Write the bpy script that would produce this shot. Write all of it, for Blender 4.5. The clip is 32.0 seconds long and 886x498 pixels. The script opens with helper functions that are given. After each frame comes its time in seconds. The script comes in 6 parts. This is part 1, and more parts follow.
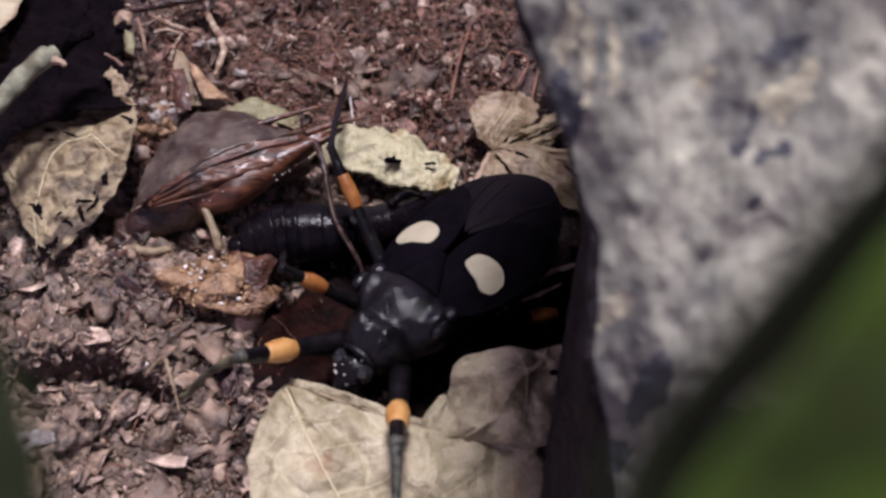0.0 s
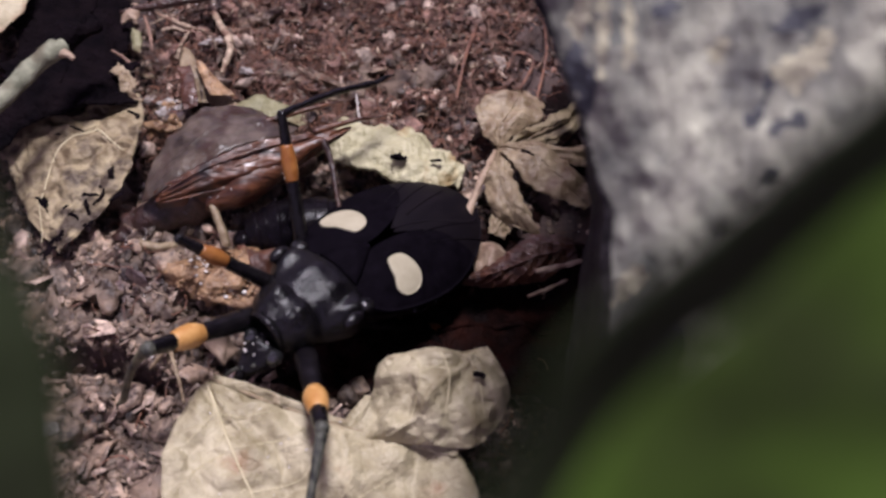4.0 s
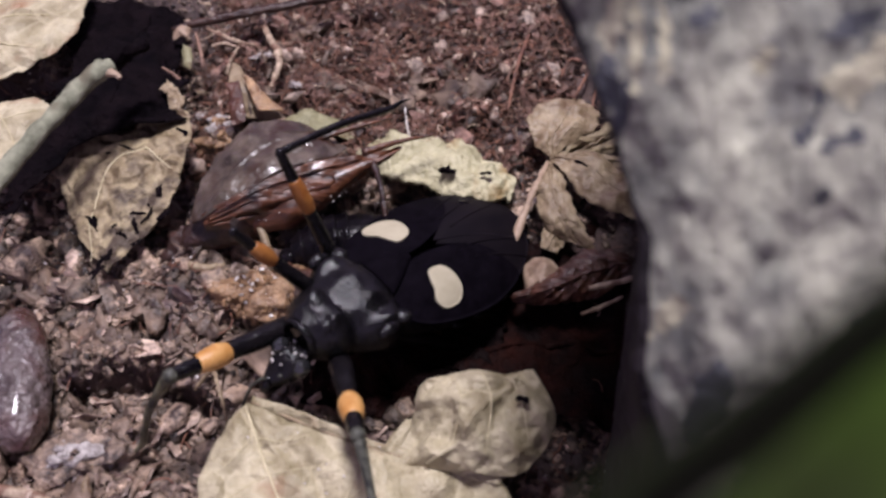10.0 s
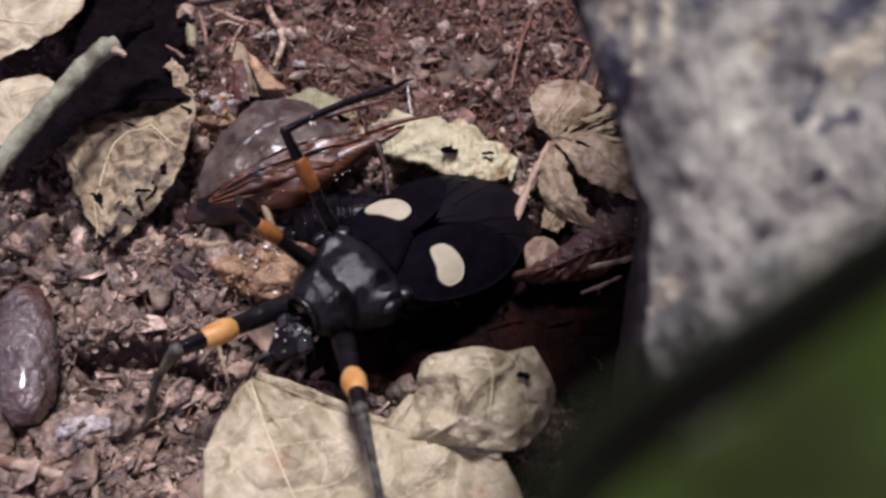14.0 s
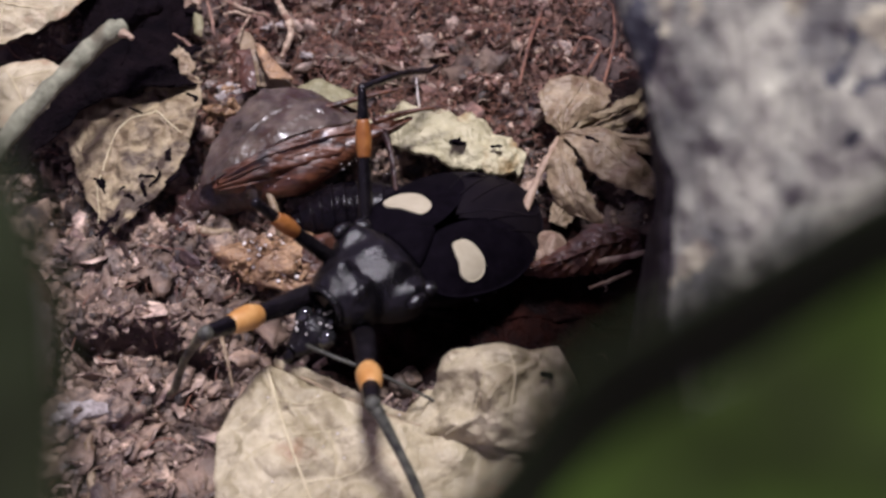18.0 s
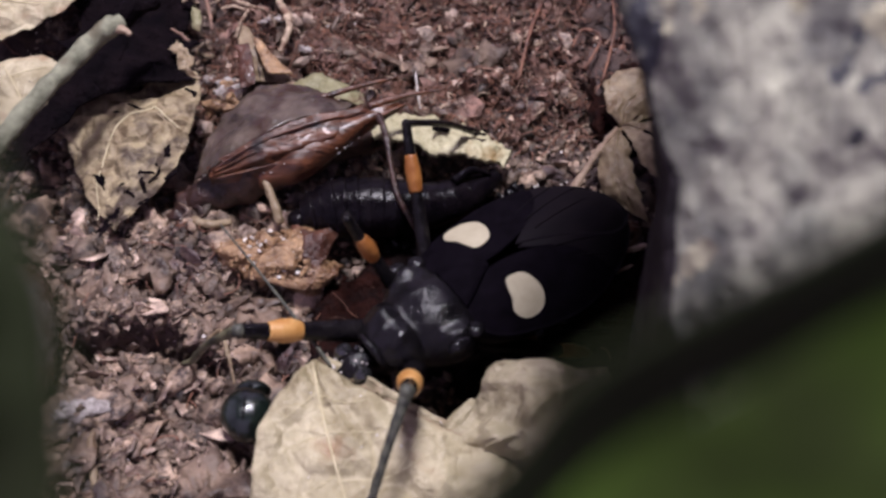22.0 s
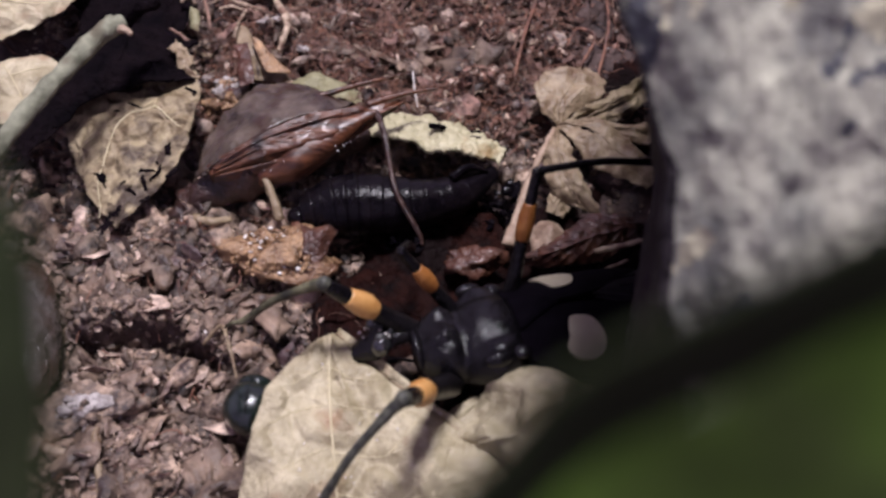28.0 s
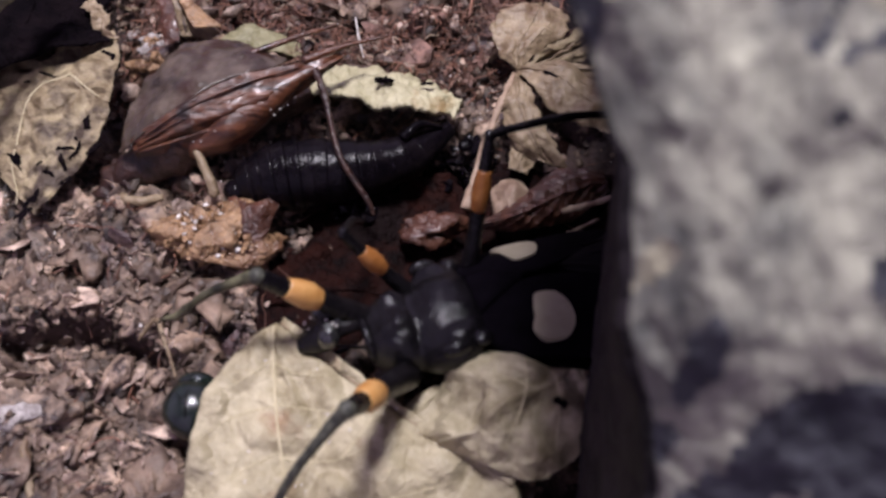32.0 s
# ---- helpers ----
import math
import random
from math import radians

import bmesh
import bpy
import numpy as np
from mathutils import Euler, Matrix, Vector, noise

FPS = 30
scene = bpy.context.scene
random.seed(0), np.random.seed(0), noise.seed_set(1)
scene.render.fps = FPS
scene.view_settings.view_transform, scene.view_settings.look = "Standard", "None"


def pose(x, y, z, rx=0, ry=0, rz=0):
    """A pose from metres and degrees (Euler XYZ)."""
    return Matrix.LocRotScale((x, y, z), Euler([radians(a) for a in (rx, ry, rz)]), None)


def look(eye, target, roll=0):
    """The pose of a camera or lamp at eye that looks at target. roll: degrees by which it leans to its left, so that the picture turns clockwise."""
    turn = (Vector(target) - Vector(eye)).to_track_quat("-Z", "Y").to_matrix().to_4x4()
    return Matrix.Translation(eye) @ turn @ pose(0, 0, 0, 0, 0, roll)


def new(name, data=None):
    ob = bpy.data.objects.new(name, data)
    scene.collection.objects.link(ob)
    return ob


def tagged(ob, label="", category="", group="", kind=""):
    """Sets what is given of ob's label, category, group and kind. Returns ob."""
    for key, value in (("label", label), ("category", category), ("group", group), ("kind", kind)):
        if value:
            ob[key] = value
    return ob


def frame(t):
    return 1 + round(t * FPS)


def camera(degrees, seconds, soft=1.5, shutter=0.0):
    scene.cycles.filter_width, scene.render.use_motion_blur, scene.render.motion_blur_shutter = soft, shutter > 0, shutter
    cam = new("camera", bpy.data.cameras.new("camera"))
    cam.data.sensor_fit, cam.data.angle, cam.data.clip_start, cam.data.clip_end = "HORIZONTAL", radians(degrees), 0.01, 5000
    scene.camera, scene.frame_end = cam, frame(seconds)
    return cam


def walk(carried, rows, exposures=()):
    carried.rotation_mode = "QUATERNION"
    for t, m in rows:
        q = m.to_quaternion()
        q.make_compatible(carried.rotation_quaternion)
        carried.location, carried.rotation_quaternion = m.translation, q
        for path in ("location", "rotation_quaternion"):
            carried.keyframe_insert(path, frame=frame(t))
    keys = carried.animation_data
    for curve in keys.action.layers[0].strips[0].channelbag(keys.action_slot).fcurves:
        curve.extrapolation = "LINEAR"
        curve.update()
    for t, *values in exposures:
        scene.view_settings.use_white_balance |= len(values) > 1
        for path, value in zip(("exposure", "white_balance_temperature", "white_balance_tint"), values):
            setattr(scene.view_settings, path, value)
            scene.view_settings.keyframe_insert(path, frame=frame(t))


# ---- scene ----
cam = camera(52.8, 32.0, soft=2.8)
cam.data.dof.use_dof = True
cam.data.dof.focus_distance = 0.098
cam.data.dof.aperture_fstop = 37.0
MM = 0.001

# The hand-held camera: seconds, place in millimetres, small turn from the mean view (35 degrees off straight down).
PATH = [
    (0.0, -1.65, -57.33, 84.12, -0.0122, -0.0807, -0.0082),
    (0.5, -1.60, -57.13, 83.71, -0.0085, -0.0763, -0.0086),
    (1.0, -1.54, -57.15, 83.70, -0.0090, -0.0751, -0.0072),
    (1.5, -2.06, -57.56, 83.77, -0.0103, -0.0783, -0.0057),
    (2.0, -2.23, -57.81, 83.95, -0.0065, -0.0818, -0.0059),
    (2.5, -2.23, -57.93, 84.10, -0.0096, -0.0831, -0.0041),
    (3.0, -2.27, -57.98, 84.04, -0.0085, -0.0847, -0.0043),
    (3.5, -2.19, -58.54, 83.43, -0.0037, -0.0833, -0.0030),
    (5.5, -3.76, -60.13, 80.19, 0.0354, -0.0734, 0.0029),
    (6.0, -3.11, -59.41, 79.46, 0.0234, -0.0537, 0.0045),
    (6.5, -0.59, -56.72, 83.13, -0.0014, -0.0364, -0.0226),
    (7.0, -1.01, -56.21, 81.64, -0.0255, -0.0274, -0.0233),
    (7.5, -1.25, -56.01, 81.58, -0.0248, -0.0327, -0.0232),
    (8.0, -1.23, -57.71, 81.49, -0.0340, -0.0250, -0.0134),
    (8.5, -2.02, -57.80, 81.32, -0.0190, -0.0150, -0.0041),
    (9.0, -3.66, -59.30, 78.58, 0.0126, -0.0256, 0.0139),
    (9.5, -1.53, -59.19, 79.21, 0.0302, -0.0066, 0.0131),
    (10.0, 0.31, -56.43, 81.06, 0.0114, -0.0008, -0.0097),
    (10.5, 1.48, -56.14, 81.82, 0.0075, 0.0014, -0.0135),
    (11.0, 1.45, -56.61, 82.29, 0.0061, 0.0081, -0.0107),
    (11.5, 1.25, -56.69, 81.96, 0.0038, 0.0089, -0.0065),
    (12.0, 0.88, -56.78, 81.82, 0.0026, 0.0065, -0.0041),
    (12.5, 0.70, -56.83, 82.10, 0.0012, 0.0062, -0.0025),
    (13.0, 0.00, -57.36, 81.92, -0.0000, -0.0000, 0.0000),
    (13.5, 0.02, -57.33, 81.81, -0.0034, -0.0021, -0.0013),
    (14.0, 0.01, -57.26, 81.72, -0.0093, -0.0017, -0.0031),
    (14.5, -0.14, -57.13, 81.52, -0.0112, -0.0023, -0.0010),
    (16.5, -0.65, -58.11, 79.83, 0.0058, -0.0049, 0.0105),
    (17.0, -0.82, -58.28, 79.44, 0.0087, -0.0023, 0.0154),
    (17.5, -0.95, -58.52, 79.22, 0.0090, -0.0039, 0.0166),
    (18.0, -1.02, -58.68, 79.12, 0.0093, -0.0053, 0.0168),
    (18.5, -1.32, -59.16, 78.84, 0.0074, -0.0056, 0.0165),
    (19.0, -1.50, -58.81, 78.97, 0.0062, -0.0065, 0.0176),
    (19.5, -1.36, -58.29, 79.10, 0.0030, -0.0062, 0.0128),
    (20.0, -1.27, -58.39, 79.16, 0.0039, -0.0056, 0.0127),
    (20.5, -1.13, -58.24, 79.06, 0.0048, -0.0042, 0.0130),
    (21.0, -1.18, -58.23, 79.35, 0.0020, -0.0067, 0.0108),
    (21.5, -1.09, -58.08, 79.26, 0.0024, -0.0039, 0.0105),
    (22.0, -1.19, -58.14, 79.26, -0.0021, -0.0061, 0.0101),
    (22.5, -1.19, -58.16, 79.77, -0.0026, -0.0084, 0.0058),
    (23.0, -1.12, -58.02, 79.72, -0.0040, -0.0080, 0.0056),
    (23.5, -0.89, -58.13, 79.89, -0.0045, -0.0068, 0.0046),
    (24.0, -0.82, -58.43, 79.80, -0.0020, -0.0065, 0.0029),
    (24.5, -1.04, -58.17, 79.90, -0.0030, -0.0080, 0.0041),
    (25.0, -1.38, -58.51, 79.92, -0.0048, -0.0117, 0.0041),
    (25.5, -1.56, -58.90, 80.06, -0.0011, -0.0140, 0.0062),
    (27.5, -2.03, -59.49, 80.18, -0.0010, -0.0171, 0.0068),
    (28.0, -1.91, -59.35, 80.01, -0.0007, -0.0156, 0.0062),
    (28.5, -1.55, -59.02, 79.94, -0.0023, -0.0150, 0.0030),
    (29.0, -1.84, -59.05, 79.86, -0.0026, -0.0170, 0.0049),
    (29.5, -1.93, -59.21, 79.98, -0.0023, -0.0179, 0.0051),
    (30.0, -1.91, -59.43, 79.96, -0.0037, -0.0185, 0.0064),
    (30.5, -0.45, -58.30, 80.52, -0.0039, -0.0081, -0.0008),
    (31.0, 1.58, -54.95, 81.29, -0.0351, -0.0148, -0.0233),
    (31.5, 4.03, -50.74, 79.62, -0.0888, -0.0142, -0.0599),
    (32.0, 1.70, -50.95, 75.79, -0.0888, -0.0281, -0.0504),
]


def held(x, y, z, a, b, c):
    turn = Matrix.Rotation(math.sqrt(a * a + b * b + c * c), 4, Vector((a, b, c))) if a or b or c else Matrix.Identity(4)
    return Matrix.Translation((x * MM, y * MM, z * MM)) @ pose(0, 0, 0, 35, 0, 0) @ turn


walk(cam, [(t, held(*row)) for t, *row in PATH])

# ---- light: one small lamp under the lid of the terrarium, dim room around ----
world = bpy.data.worlds.new("room")
scene.world = world
world.use_nodes = True
world.node_tree.nodes["Background"].inputs[0].default_value = (0.55, 0.6, 0.8, 1)
world.node_tree.nodes["Background"].inputs[1].default_value = 0.03
lamp_data = bpy.data.lights.new("terrarium_lamp", "AREA")
lamp_data.shape, lamp_data.size, lamp_data.energy, lamp_data.color = "DISK", 0.075, 2.04, (0.93, 0.88, 0.99)
lamp = new("terrarium_lamp", lamp_data)
lamp.matrix_world = look((0.002, 0.065, 0.335), (-0.002, -0.002, 0.0))
scene.view_settings.exposure = 0.0


# ---- materials ----
def mat(name, low, high, grain=1.0, rough=(0.6, 0.9), bump=0.4, spec=0.4, stain=None, stain_mm=6.0, stain_at=0.55, coat=0.0, island=0.0,
        glow=0.0, stretch=(1, 1, 1), objects=0.0, fine=0.0, cells=0.0, net_line=0.55, span=(0.34, 0.68)):
    """Two base colours mixed by grain (millimetres), stains at a larger scale, roughness and relief by the same grain."""
    m = bpy.data.materials.new(name)
    m.use_nodes = True
    n, k = m.node_tree.nodes, m.node_tree.links
    p = n["Principled BSDF"]
    co = n.new("ShaderNodeTexCoord")
    mp = n.new("ShaderNodeMapping")
    mp.inputs["Scale"].default_value = stretch
    k.new(co.outputs["Object"], mp.inputs["Vector"])
    a = n.new("ShaderNodeTexNoise")
    a.inputs["Scale"].default_value, a.inputs["Detail"].default_value, a.inputs["Roughness"].default_value = 1000 / grain / 2, 6, 0.65
    k.new(mp.outputs[0], a.inputs["Vector"])
    ramp = n.new("ShaderNodeValToRGB")
    ramp.color_ramp.elements[0].position, ramp.color_ramp.elements[1].position = span
    ramp.color_ramp.elements[0].color, ramp.color_ramp.elements[1].color = (*low, 1), (*high, 1)
    k.new(a.outputs["Fac"], ramp.inputs["Fac"])
    colour = ramp.outputs["Color"]
    if stain:
        b = n.new("ShaderNodeTexNoise")
        b.inputs["Scale"].default_value, b.inputs["Detail"].default_value = 1000 / stain_mm / 2, 5
        k.new(co.outputs["Object"], b.inputs["Vector"])
        r2 = n.new("ShaderNodeValToRGB")
        r2.color_ramp.elements[0].position, r2.color_ramp.elements[1].position = stain_at, stain_at + 0.12
        k.new(b.outputs["Fac"], r2.inputs["Fac"])
        mx = n.new("ShaderNodeMix")
        mx.data_type = "RGBA"
        k.new(r2.outputs["Color"], mx.inputs["Factor"])
        k.new(colour, mx.inputs["A"])
        mx.inputs["B"].default_value = (*stain, 1)
        colour = mx.outputs["Result"]
    if island or objects:
        g = n.new("ShaderNodeNewGeometry") if island else n.new("ShaderNodeObjectInfo")
        mr = n.new("ShaderNodeMapRange")
        mr.inputs["To Min"].default_value, mr.inputs["To Max"].default_value = 1 - (island or objects), 1 + (island or objects)
        k.new(g.outputs["Random Per Island" if island else "Random"], mr.inputs["Value"])
        hs = n.new("ShaderNodeHueSaturation")
        k.new(mr.outputs[0], hs.inputs["Value"])
        k.new(colour, hs.inputs["Color"])
        colour = hs.outputs[0]
    k.new(colour, p.inputs["Base Color"])
    rr = n.new("ShaderNodeMapRange")
    rr.inputs["To Min"].default_value, rr.inputs["To Max"].default_value = rough
    k.new(a.outputs["Fac"], rr.inputs["Value"])
    k.new(rr.outputs[0], p.inputs["Roughness"])
    p.inputs["Specular IOR Level"].default_value = spec
    p.inputs["Coat Weight"].default_value = coat
    p.inputs["Coat Roughness"].default_value = 0.1
    bp = n.new("ShaderNodeBump")
    bp.inputs["Strength"].default_value, bp.inputs["Distance"].default_value = bump, grain * MM * 0.35
    height = a.outputs["Fac"]
    if fine:
        w = n.new("ShaderNodeTexNoise")
        w.inputs["Scale"].default_value, w.inputs["Detail"].default_value = 1000 / fine / 2, 3
        k.new(mp.outputs[0], w.inputs["Vector"])
        ad = n.new("ShaderNodeMath")
        k.new(a.outputs["Fac"], ad.inputs[0])
        k.new(w.outputs["Fac"], ad.inputs[1])
        height = ad.outputs[0]
    if cells:  # puffed tissue between a net of veins
        wob = n.new("ShaderNodeMix")
        wob.data_type, wob.blend_type = "RGBA", "LINEAR_LIGHT"
        wob.inputs["Factor"].default_value = cells * MM * 0.14
        k.new(co.outputs["Object"], wob.inputs["A"])
        k.new(a.outputs["Color"], wob.inputs["B"])
        vo = n.new("ShaderNodeTexVoronoi")
        vo.feature = "DISTANCE_TO_EDGE"
        vo.inputs["Scale"].default_value = 1000 / cells
        k.new(wob.outputs["Result"], vo.inputs["Vector"])
        net = n.new("ShaderNodeMapRange")
        net.interpolation_type = "SMOOTHSTEP"
        net.inputs["From Max"].default_value = 0.3
        net.inputs["To Max"].default_value = 2.2
        k.new(vo.outputs["Distance"], net.inputs["Value"])
        add = n.new("ShaderNodeMath")
        k.new(height, add.inputs[0])
        k.new(net.outputs[0], add.inputs[1])
        height = add.outputs[0]
        line = n.new("ShaderNodeMapRange")
        line.inputs["From Max"].default_value = 0.045
        line.inputs["To Min"].default_value, line.inputs["To Max"].default_value = net_line, 0.0
        k.new(vo.outputs["Distance"], line.inputs["Value"])
        pale = n.new("ShaderNodeMix")
        pale.data_type = "RGBA"
        k.new(line.outputs[0], pale.inputs["Factor"])
        k.new(colour, pale.inputs["A"])
        pale.inputs["B"].default_value = (*(c * 1.12 for c in high), 1)
        k.new(pale.outputs["Result"], p.inputs["Base Color"])
    k.new(height, bp.inputs["Height"])
    k.new(bp.outputs[0], p.inputs["Normal"])
    if glow:  # thin tissue lets some light through
        tr = n.new("ShaderNodeBsdfTranslucent")
        k.new(colour, tr.inputs["Color"])
        ms = n.new("ShaderNodeMixShader")
        ms.inputs[0].default_value = glow
        k.new(p.outputs[0], ms.inputs[1])
        k.new(tr.outputs[0], ms.inputs[2])
        k.new(ms.outputs[0], n["Material Output"].inputs["Surface"])
    return m


SOIL = mat("soil", (0.02, 0.012, 0.012), (0.11, 0.07, 0.06), 1.4, (0.5, 0.95), 0.9, 0.4, (0.02, 0.012, 0.012), 9, fine=0.3)
CRUMB = mat("soil_crumb", (0.024, 0.013, 0.011), (0.4, 0.288, 0.208), 0.9, (0.16, 0.85), 1.0, 0.55, (0.045, 0.026, 0.026), 3, island=0.75, fine=0.2, span=(0.38, 0.66))
CLODS = mat("soil_clod", (0.028, 0.015, 0.012), (0.33, 0.23, 0.162), 0.9, (0.3, 0.9), 1.0, 0.5, (0.05, 0.03, 0.028), 2.5, objects=0.45, fine=0.22, span=(0.36, 0.66))
CLODS_FIBRE = mat("coir_crumb", (0.022, 0.011, 0.01), (0.29, 0.165, 0.125), 1.0, (0.25, 0.9), 1.0, 0.45, (0.02, 0.01, 0.01), 3, island=0.6, fine=0.2)
FIBRE = mat("coir", (0.025, 0.01, 0.009), (0.26, 0.12, 0.075), 0.8, (0.3, 0.8), 0.5, 0.4, island=0.6)
CHAFF = mat("chaff", (0.2, 0.14, 0.095), (0.5, 0.39, 0.28), 0.5, (0.4, 0.8), 0.7, 0.4, (0.16, 0.09, 0.06), 1.2, 0.52, island=0.5)
# Pale grit colour, used too for beads that stand in for highlights.
GRIT_AND_GLINT = mat("grit", (0.5, 0.46, 0.42), (0.75, 0.7, 0.66), 0.6, (0.15, 0.4), 0.5, 0.6, island=0.3)
BARK = mat("bark", (0.095, 0.097, 0.088), (0.36, 0.35, 0.275), 1.5, (0.75, 0.95), 1.0, 0.25, (0.12, 0.122, 0.118), 3.2, 0.57, stretch=(1, 0.45, 0.45), fine=0.5, span=(0.34, 0.62))
WEATHERED_AND_SHADE = mat("weathered_and_shaded_bark", (0.03, 0.031, 0.038), (0.085, 0.086, 0.095), 1.5, (0.75, 0.95), 0.7, 0.2, fine=0.5)
LICHEN = mat("lichen", (0.28, 0.26, 0.18), (0.44, 0.405, 0.29), 1.5, (0.8, 0.95), 0.6, 0.2, fine=0.5)
# Far darker than BARK: the shade on the slab's side, put into colour.
BARK_SIDE = mat("shaded_bark_side", (0.007, 0.0055, 0.007), (0.028, 0.021, 0.025), 2.0, (0.7, 0.95), 0.9, 0.2, (0.012, 0.01, 0.01), 4, 0.55, fine=0.5)
PALE = mat("pale_leaf", (0.27, 0.22, 0.125), (0.63, 0.555, 0.375), 2.2, (0.34, 0.65), 0.5, 0.5, (0.36, 0.22, 0.125), 3.5, 0.6, glow=0.18, fine=0.25, cells=5.2, net_line=0.3)
VEIN = mat("leaf_vein", (0.44, 0.38, 0.23), (0.6, 0.53, 0.35), 1.0, (0.5, 0.8), 0.3, 0.4)
DRY = mat("dry_leaf", (0.17, 0.12, 0.065), (0.5, 0.41, 0.25), 1.3, (0.4, 0.8), 0.7, 0.45, (0.085, 0.06, 0.042), 1.7, 0.5, glow=0.12, fine=0.3, cells=3.2, net_line=0.15)
TAN = mat("tan_leaf", (0.17, 0.115, 0.066), (0.44, 0.345, 0.22), 1.4, (0.25, 0.65), 0.6, 0.5, (0.12, 0.062, 0.036), 2.6, 0.56, glow=0.15, fine=0.3)
# Near black for painted shade (leaf sheet, twig end) and for small holes.
SHADE_AND_HOLES = mat("rotten_leaf", (0.0016, 0.001, 0.0018), (0.0075, 0.0045, 0.0058), 2.0, (0.7, 0.95), 0.9, 0.04, fine=0.4)
# Reddish litter taken near black: the shade of the hollows is in its colour.
SHADED_HUMUS = mat("shaded_red_humus", (0.003, 0.0013, 0.0014), (0.022, 0.006, 0.004), 1.4, (0.5, 0.9), 1.0, 0.07, (0.006, 0.003, 0.003), 3, 0.5, fine=0.3)
GREEN = mat("green_leaf", (0.036, 0.07, 0.009), (0.076, 0.134, 0.017), 4.0, (0.6, 0.8), 0.25, 0.1, (0.028, 0.04, 0.01), 4.2, 0.52, glow=0.2)
TWIG = mat("twig", (0.11, 0.112, 0.075), (0.33, 0.33, 0.235), 1.0, (0.6, 0.9), 0.9, 0.3, (0.1, 0.085, 0.055), 2.5, 0.56, stretch=(1, 1, 1))
PEEL = mat("peel", (0.38, 0.345, 0.2), (0.62, 0.57, 0.37), 1.6, (0.28, 0.65), 0.8, 0.5, (0.34, 0.24, 0.11), 2.4, 0.6, glow=0.15, fine=0.3)
BLACK = mat("black_cuticle", (0.003, 0.0026, 0.0036), (0.008, 0.0065, 0.0075), 1.0, (0.12, 0.3), 0.5, 0.26, fine=0.2)
SEGMENT = mat("black_segment", (0.002, 0.0016, 0.0026), (0.007, 0.005, 0.0065), 0.9, (0.1, 0.3), 0.25, 0.14, fine=0.2)
SHIELD = mat("black_shield", (0.0025, 0.0022, 0.003), (0.007, 0.006, 0.007), 0.7, (0.08, 0.3), 0.5, 0.34, fine=0.15)
# ORANGE again, darkened for the bands that lie in the body's shade.
SHADED_ORANGE = mat("shaded_orange_band", (0.2, 0.066, 0.015), (0.35, 0.15, 0.04), 1.0, (0.35, 0.5), 0.2, 0.4)
WING = mat("black_wing", (0.002, 0.0014, 0.0026), (0.0045, 0.0033, 0.0056), 0.7, (0.7, 0.9), 0.25, 0.02, fine=0.2)
MEMBRANE = mat("wing_membrane", (0.0042, 0.0032, 0.005), (0.0085, 0.0062, 0.008), 1.5, (0.5, 0.7), 0.25, 0.05, stretch=(0.25, 1, 1))
CREAM = mat("cream_spot", (0.34, 0.3, 0.21), (0.42, 0.375, 0.27), 1.2, (0.55, 0.7), 0.15, 0.25)
ORANGE = mat("orange_band", (0.4, 0.18, 0.045), (0.6, 0.35, 0.13), 1.2, (0.35, 0.5), 0.2, 0.45)
ROSY = mat("rosy_stalk", (0.2, 0.13, 0.085), (0.42, 0.31, 0.22), 1.0, (0.4, 0.7), 0.6, 0.45, fine=0.3)
LIMP = mat("yellow_green_leaf", (0.2, 0.18, 0.09), (0.36, 0.34, 0.2), 1.5, (0.35, 0.7), 0.6, 0.45, (0.2, 0.15, 0.08), 2.4, 0.55, glow=0.15, fine=0.3)
EYE = mat("insect_eye", (0.008, 0.008, 0.01), (0.02, 0.02, 0.02), 0.4, (0.06, 0.12), 0.1, 0.7, coat=0.6)
HUSK = mat("brown_husk", (0.03, 0.012, 0.008), (0.12, 0.046, 0.026), 1.2, (0.25, 0.55), 0.7, 0.5, coat=0.15, stretch=(1, 1, 1), fine=0.3)
FOREWING = mat("cricket_wing", (0.014, 0.005, 0.004), (0.15, 0.054, 0.024), 0.6, (0.25, 0.5), 0.7, 0.5, (0.01, 0.004, 0.003), 2.2, 0.54, coat=0.15, stretch=(0.3, 1.6, 1), fine=0.25)
HINDWING = mat("clear_brown_wing", (0.034, 0.024, 0.019), (0.15, 0.112, 0.086), 1.3, (0.2, 0.42), 0.2, 0.4, (0.045, 0.022, 0.016), 2.2, 0.5, coat=0.3, glow=0.2, fine=0.4)
CLOD = mat("bark_crumb", (0.1, 0.05, 0.028), (0.5, 0.31, 0.165), 0.8, (0.1, 0.5), 1.0, 0.6, (0.12, 0.05, 0.03), 2.5, 0.57, fine=0.2)
BEETLE = mat("dark_green_shell", (0.003, 0.005, 0.004), (0.012, 0.02, 0.016), 0.5, (0.12, 0.3), 0.5, 0.5, coat=0.5)
PUPA = mat("pupa_shell", (0.045, 0.03, 0.027), (0.21, 0.165, 0.155), 2.4, (0.14, 0.36), 1.0, 0.7, (0.07, 0.025, 0.018), 3.2, 0.52, coat=0.7, glow=0.1, fine=0.5)
SHIN = mat("hairy_shin", (0.012, 0.012, 0.011), (0.1, 0.1, 0.075), 0.35, (0.4, 0.7), 0.8, 0.4)
OLIVE = mat("olive_shin", (0.016, 0.016, 0.01), (0.2, 0.19, 0.105), 0.7, (0.35, 0.65), 0.8, 0.45, (0.02, 0.02, 0.014), 1.4, 0.52)
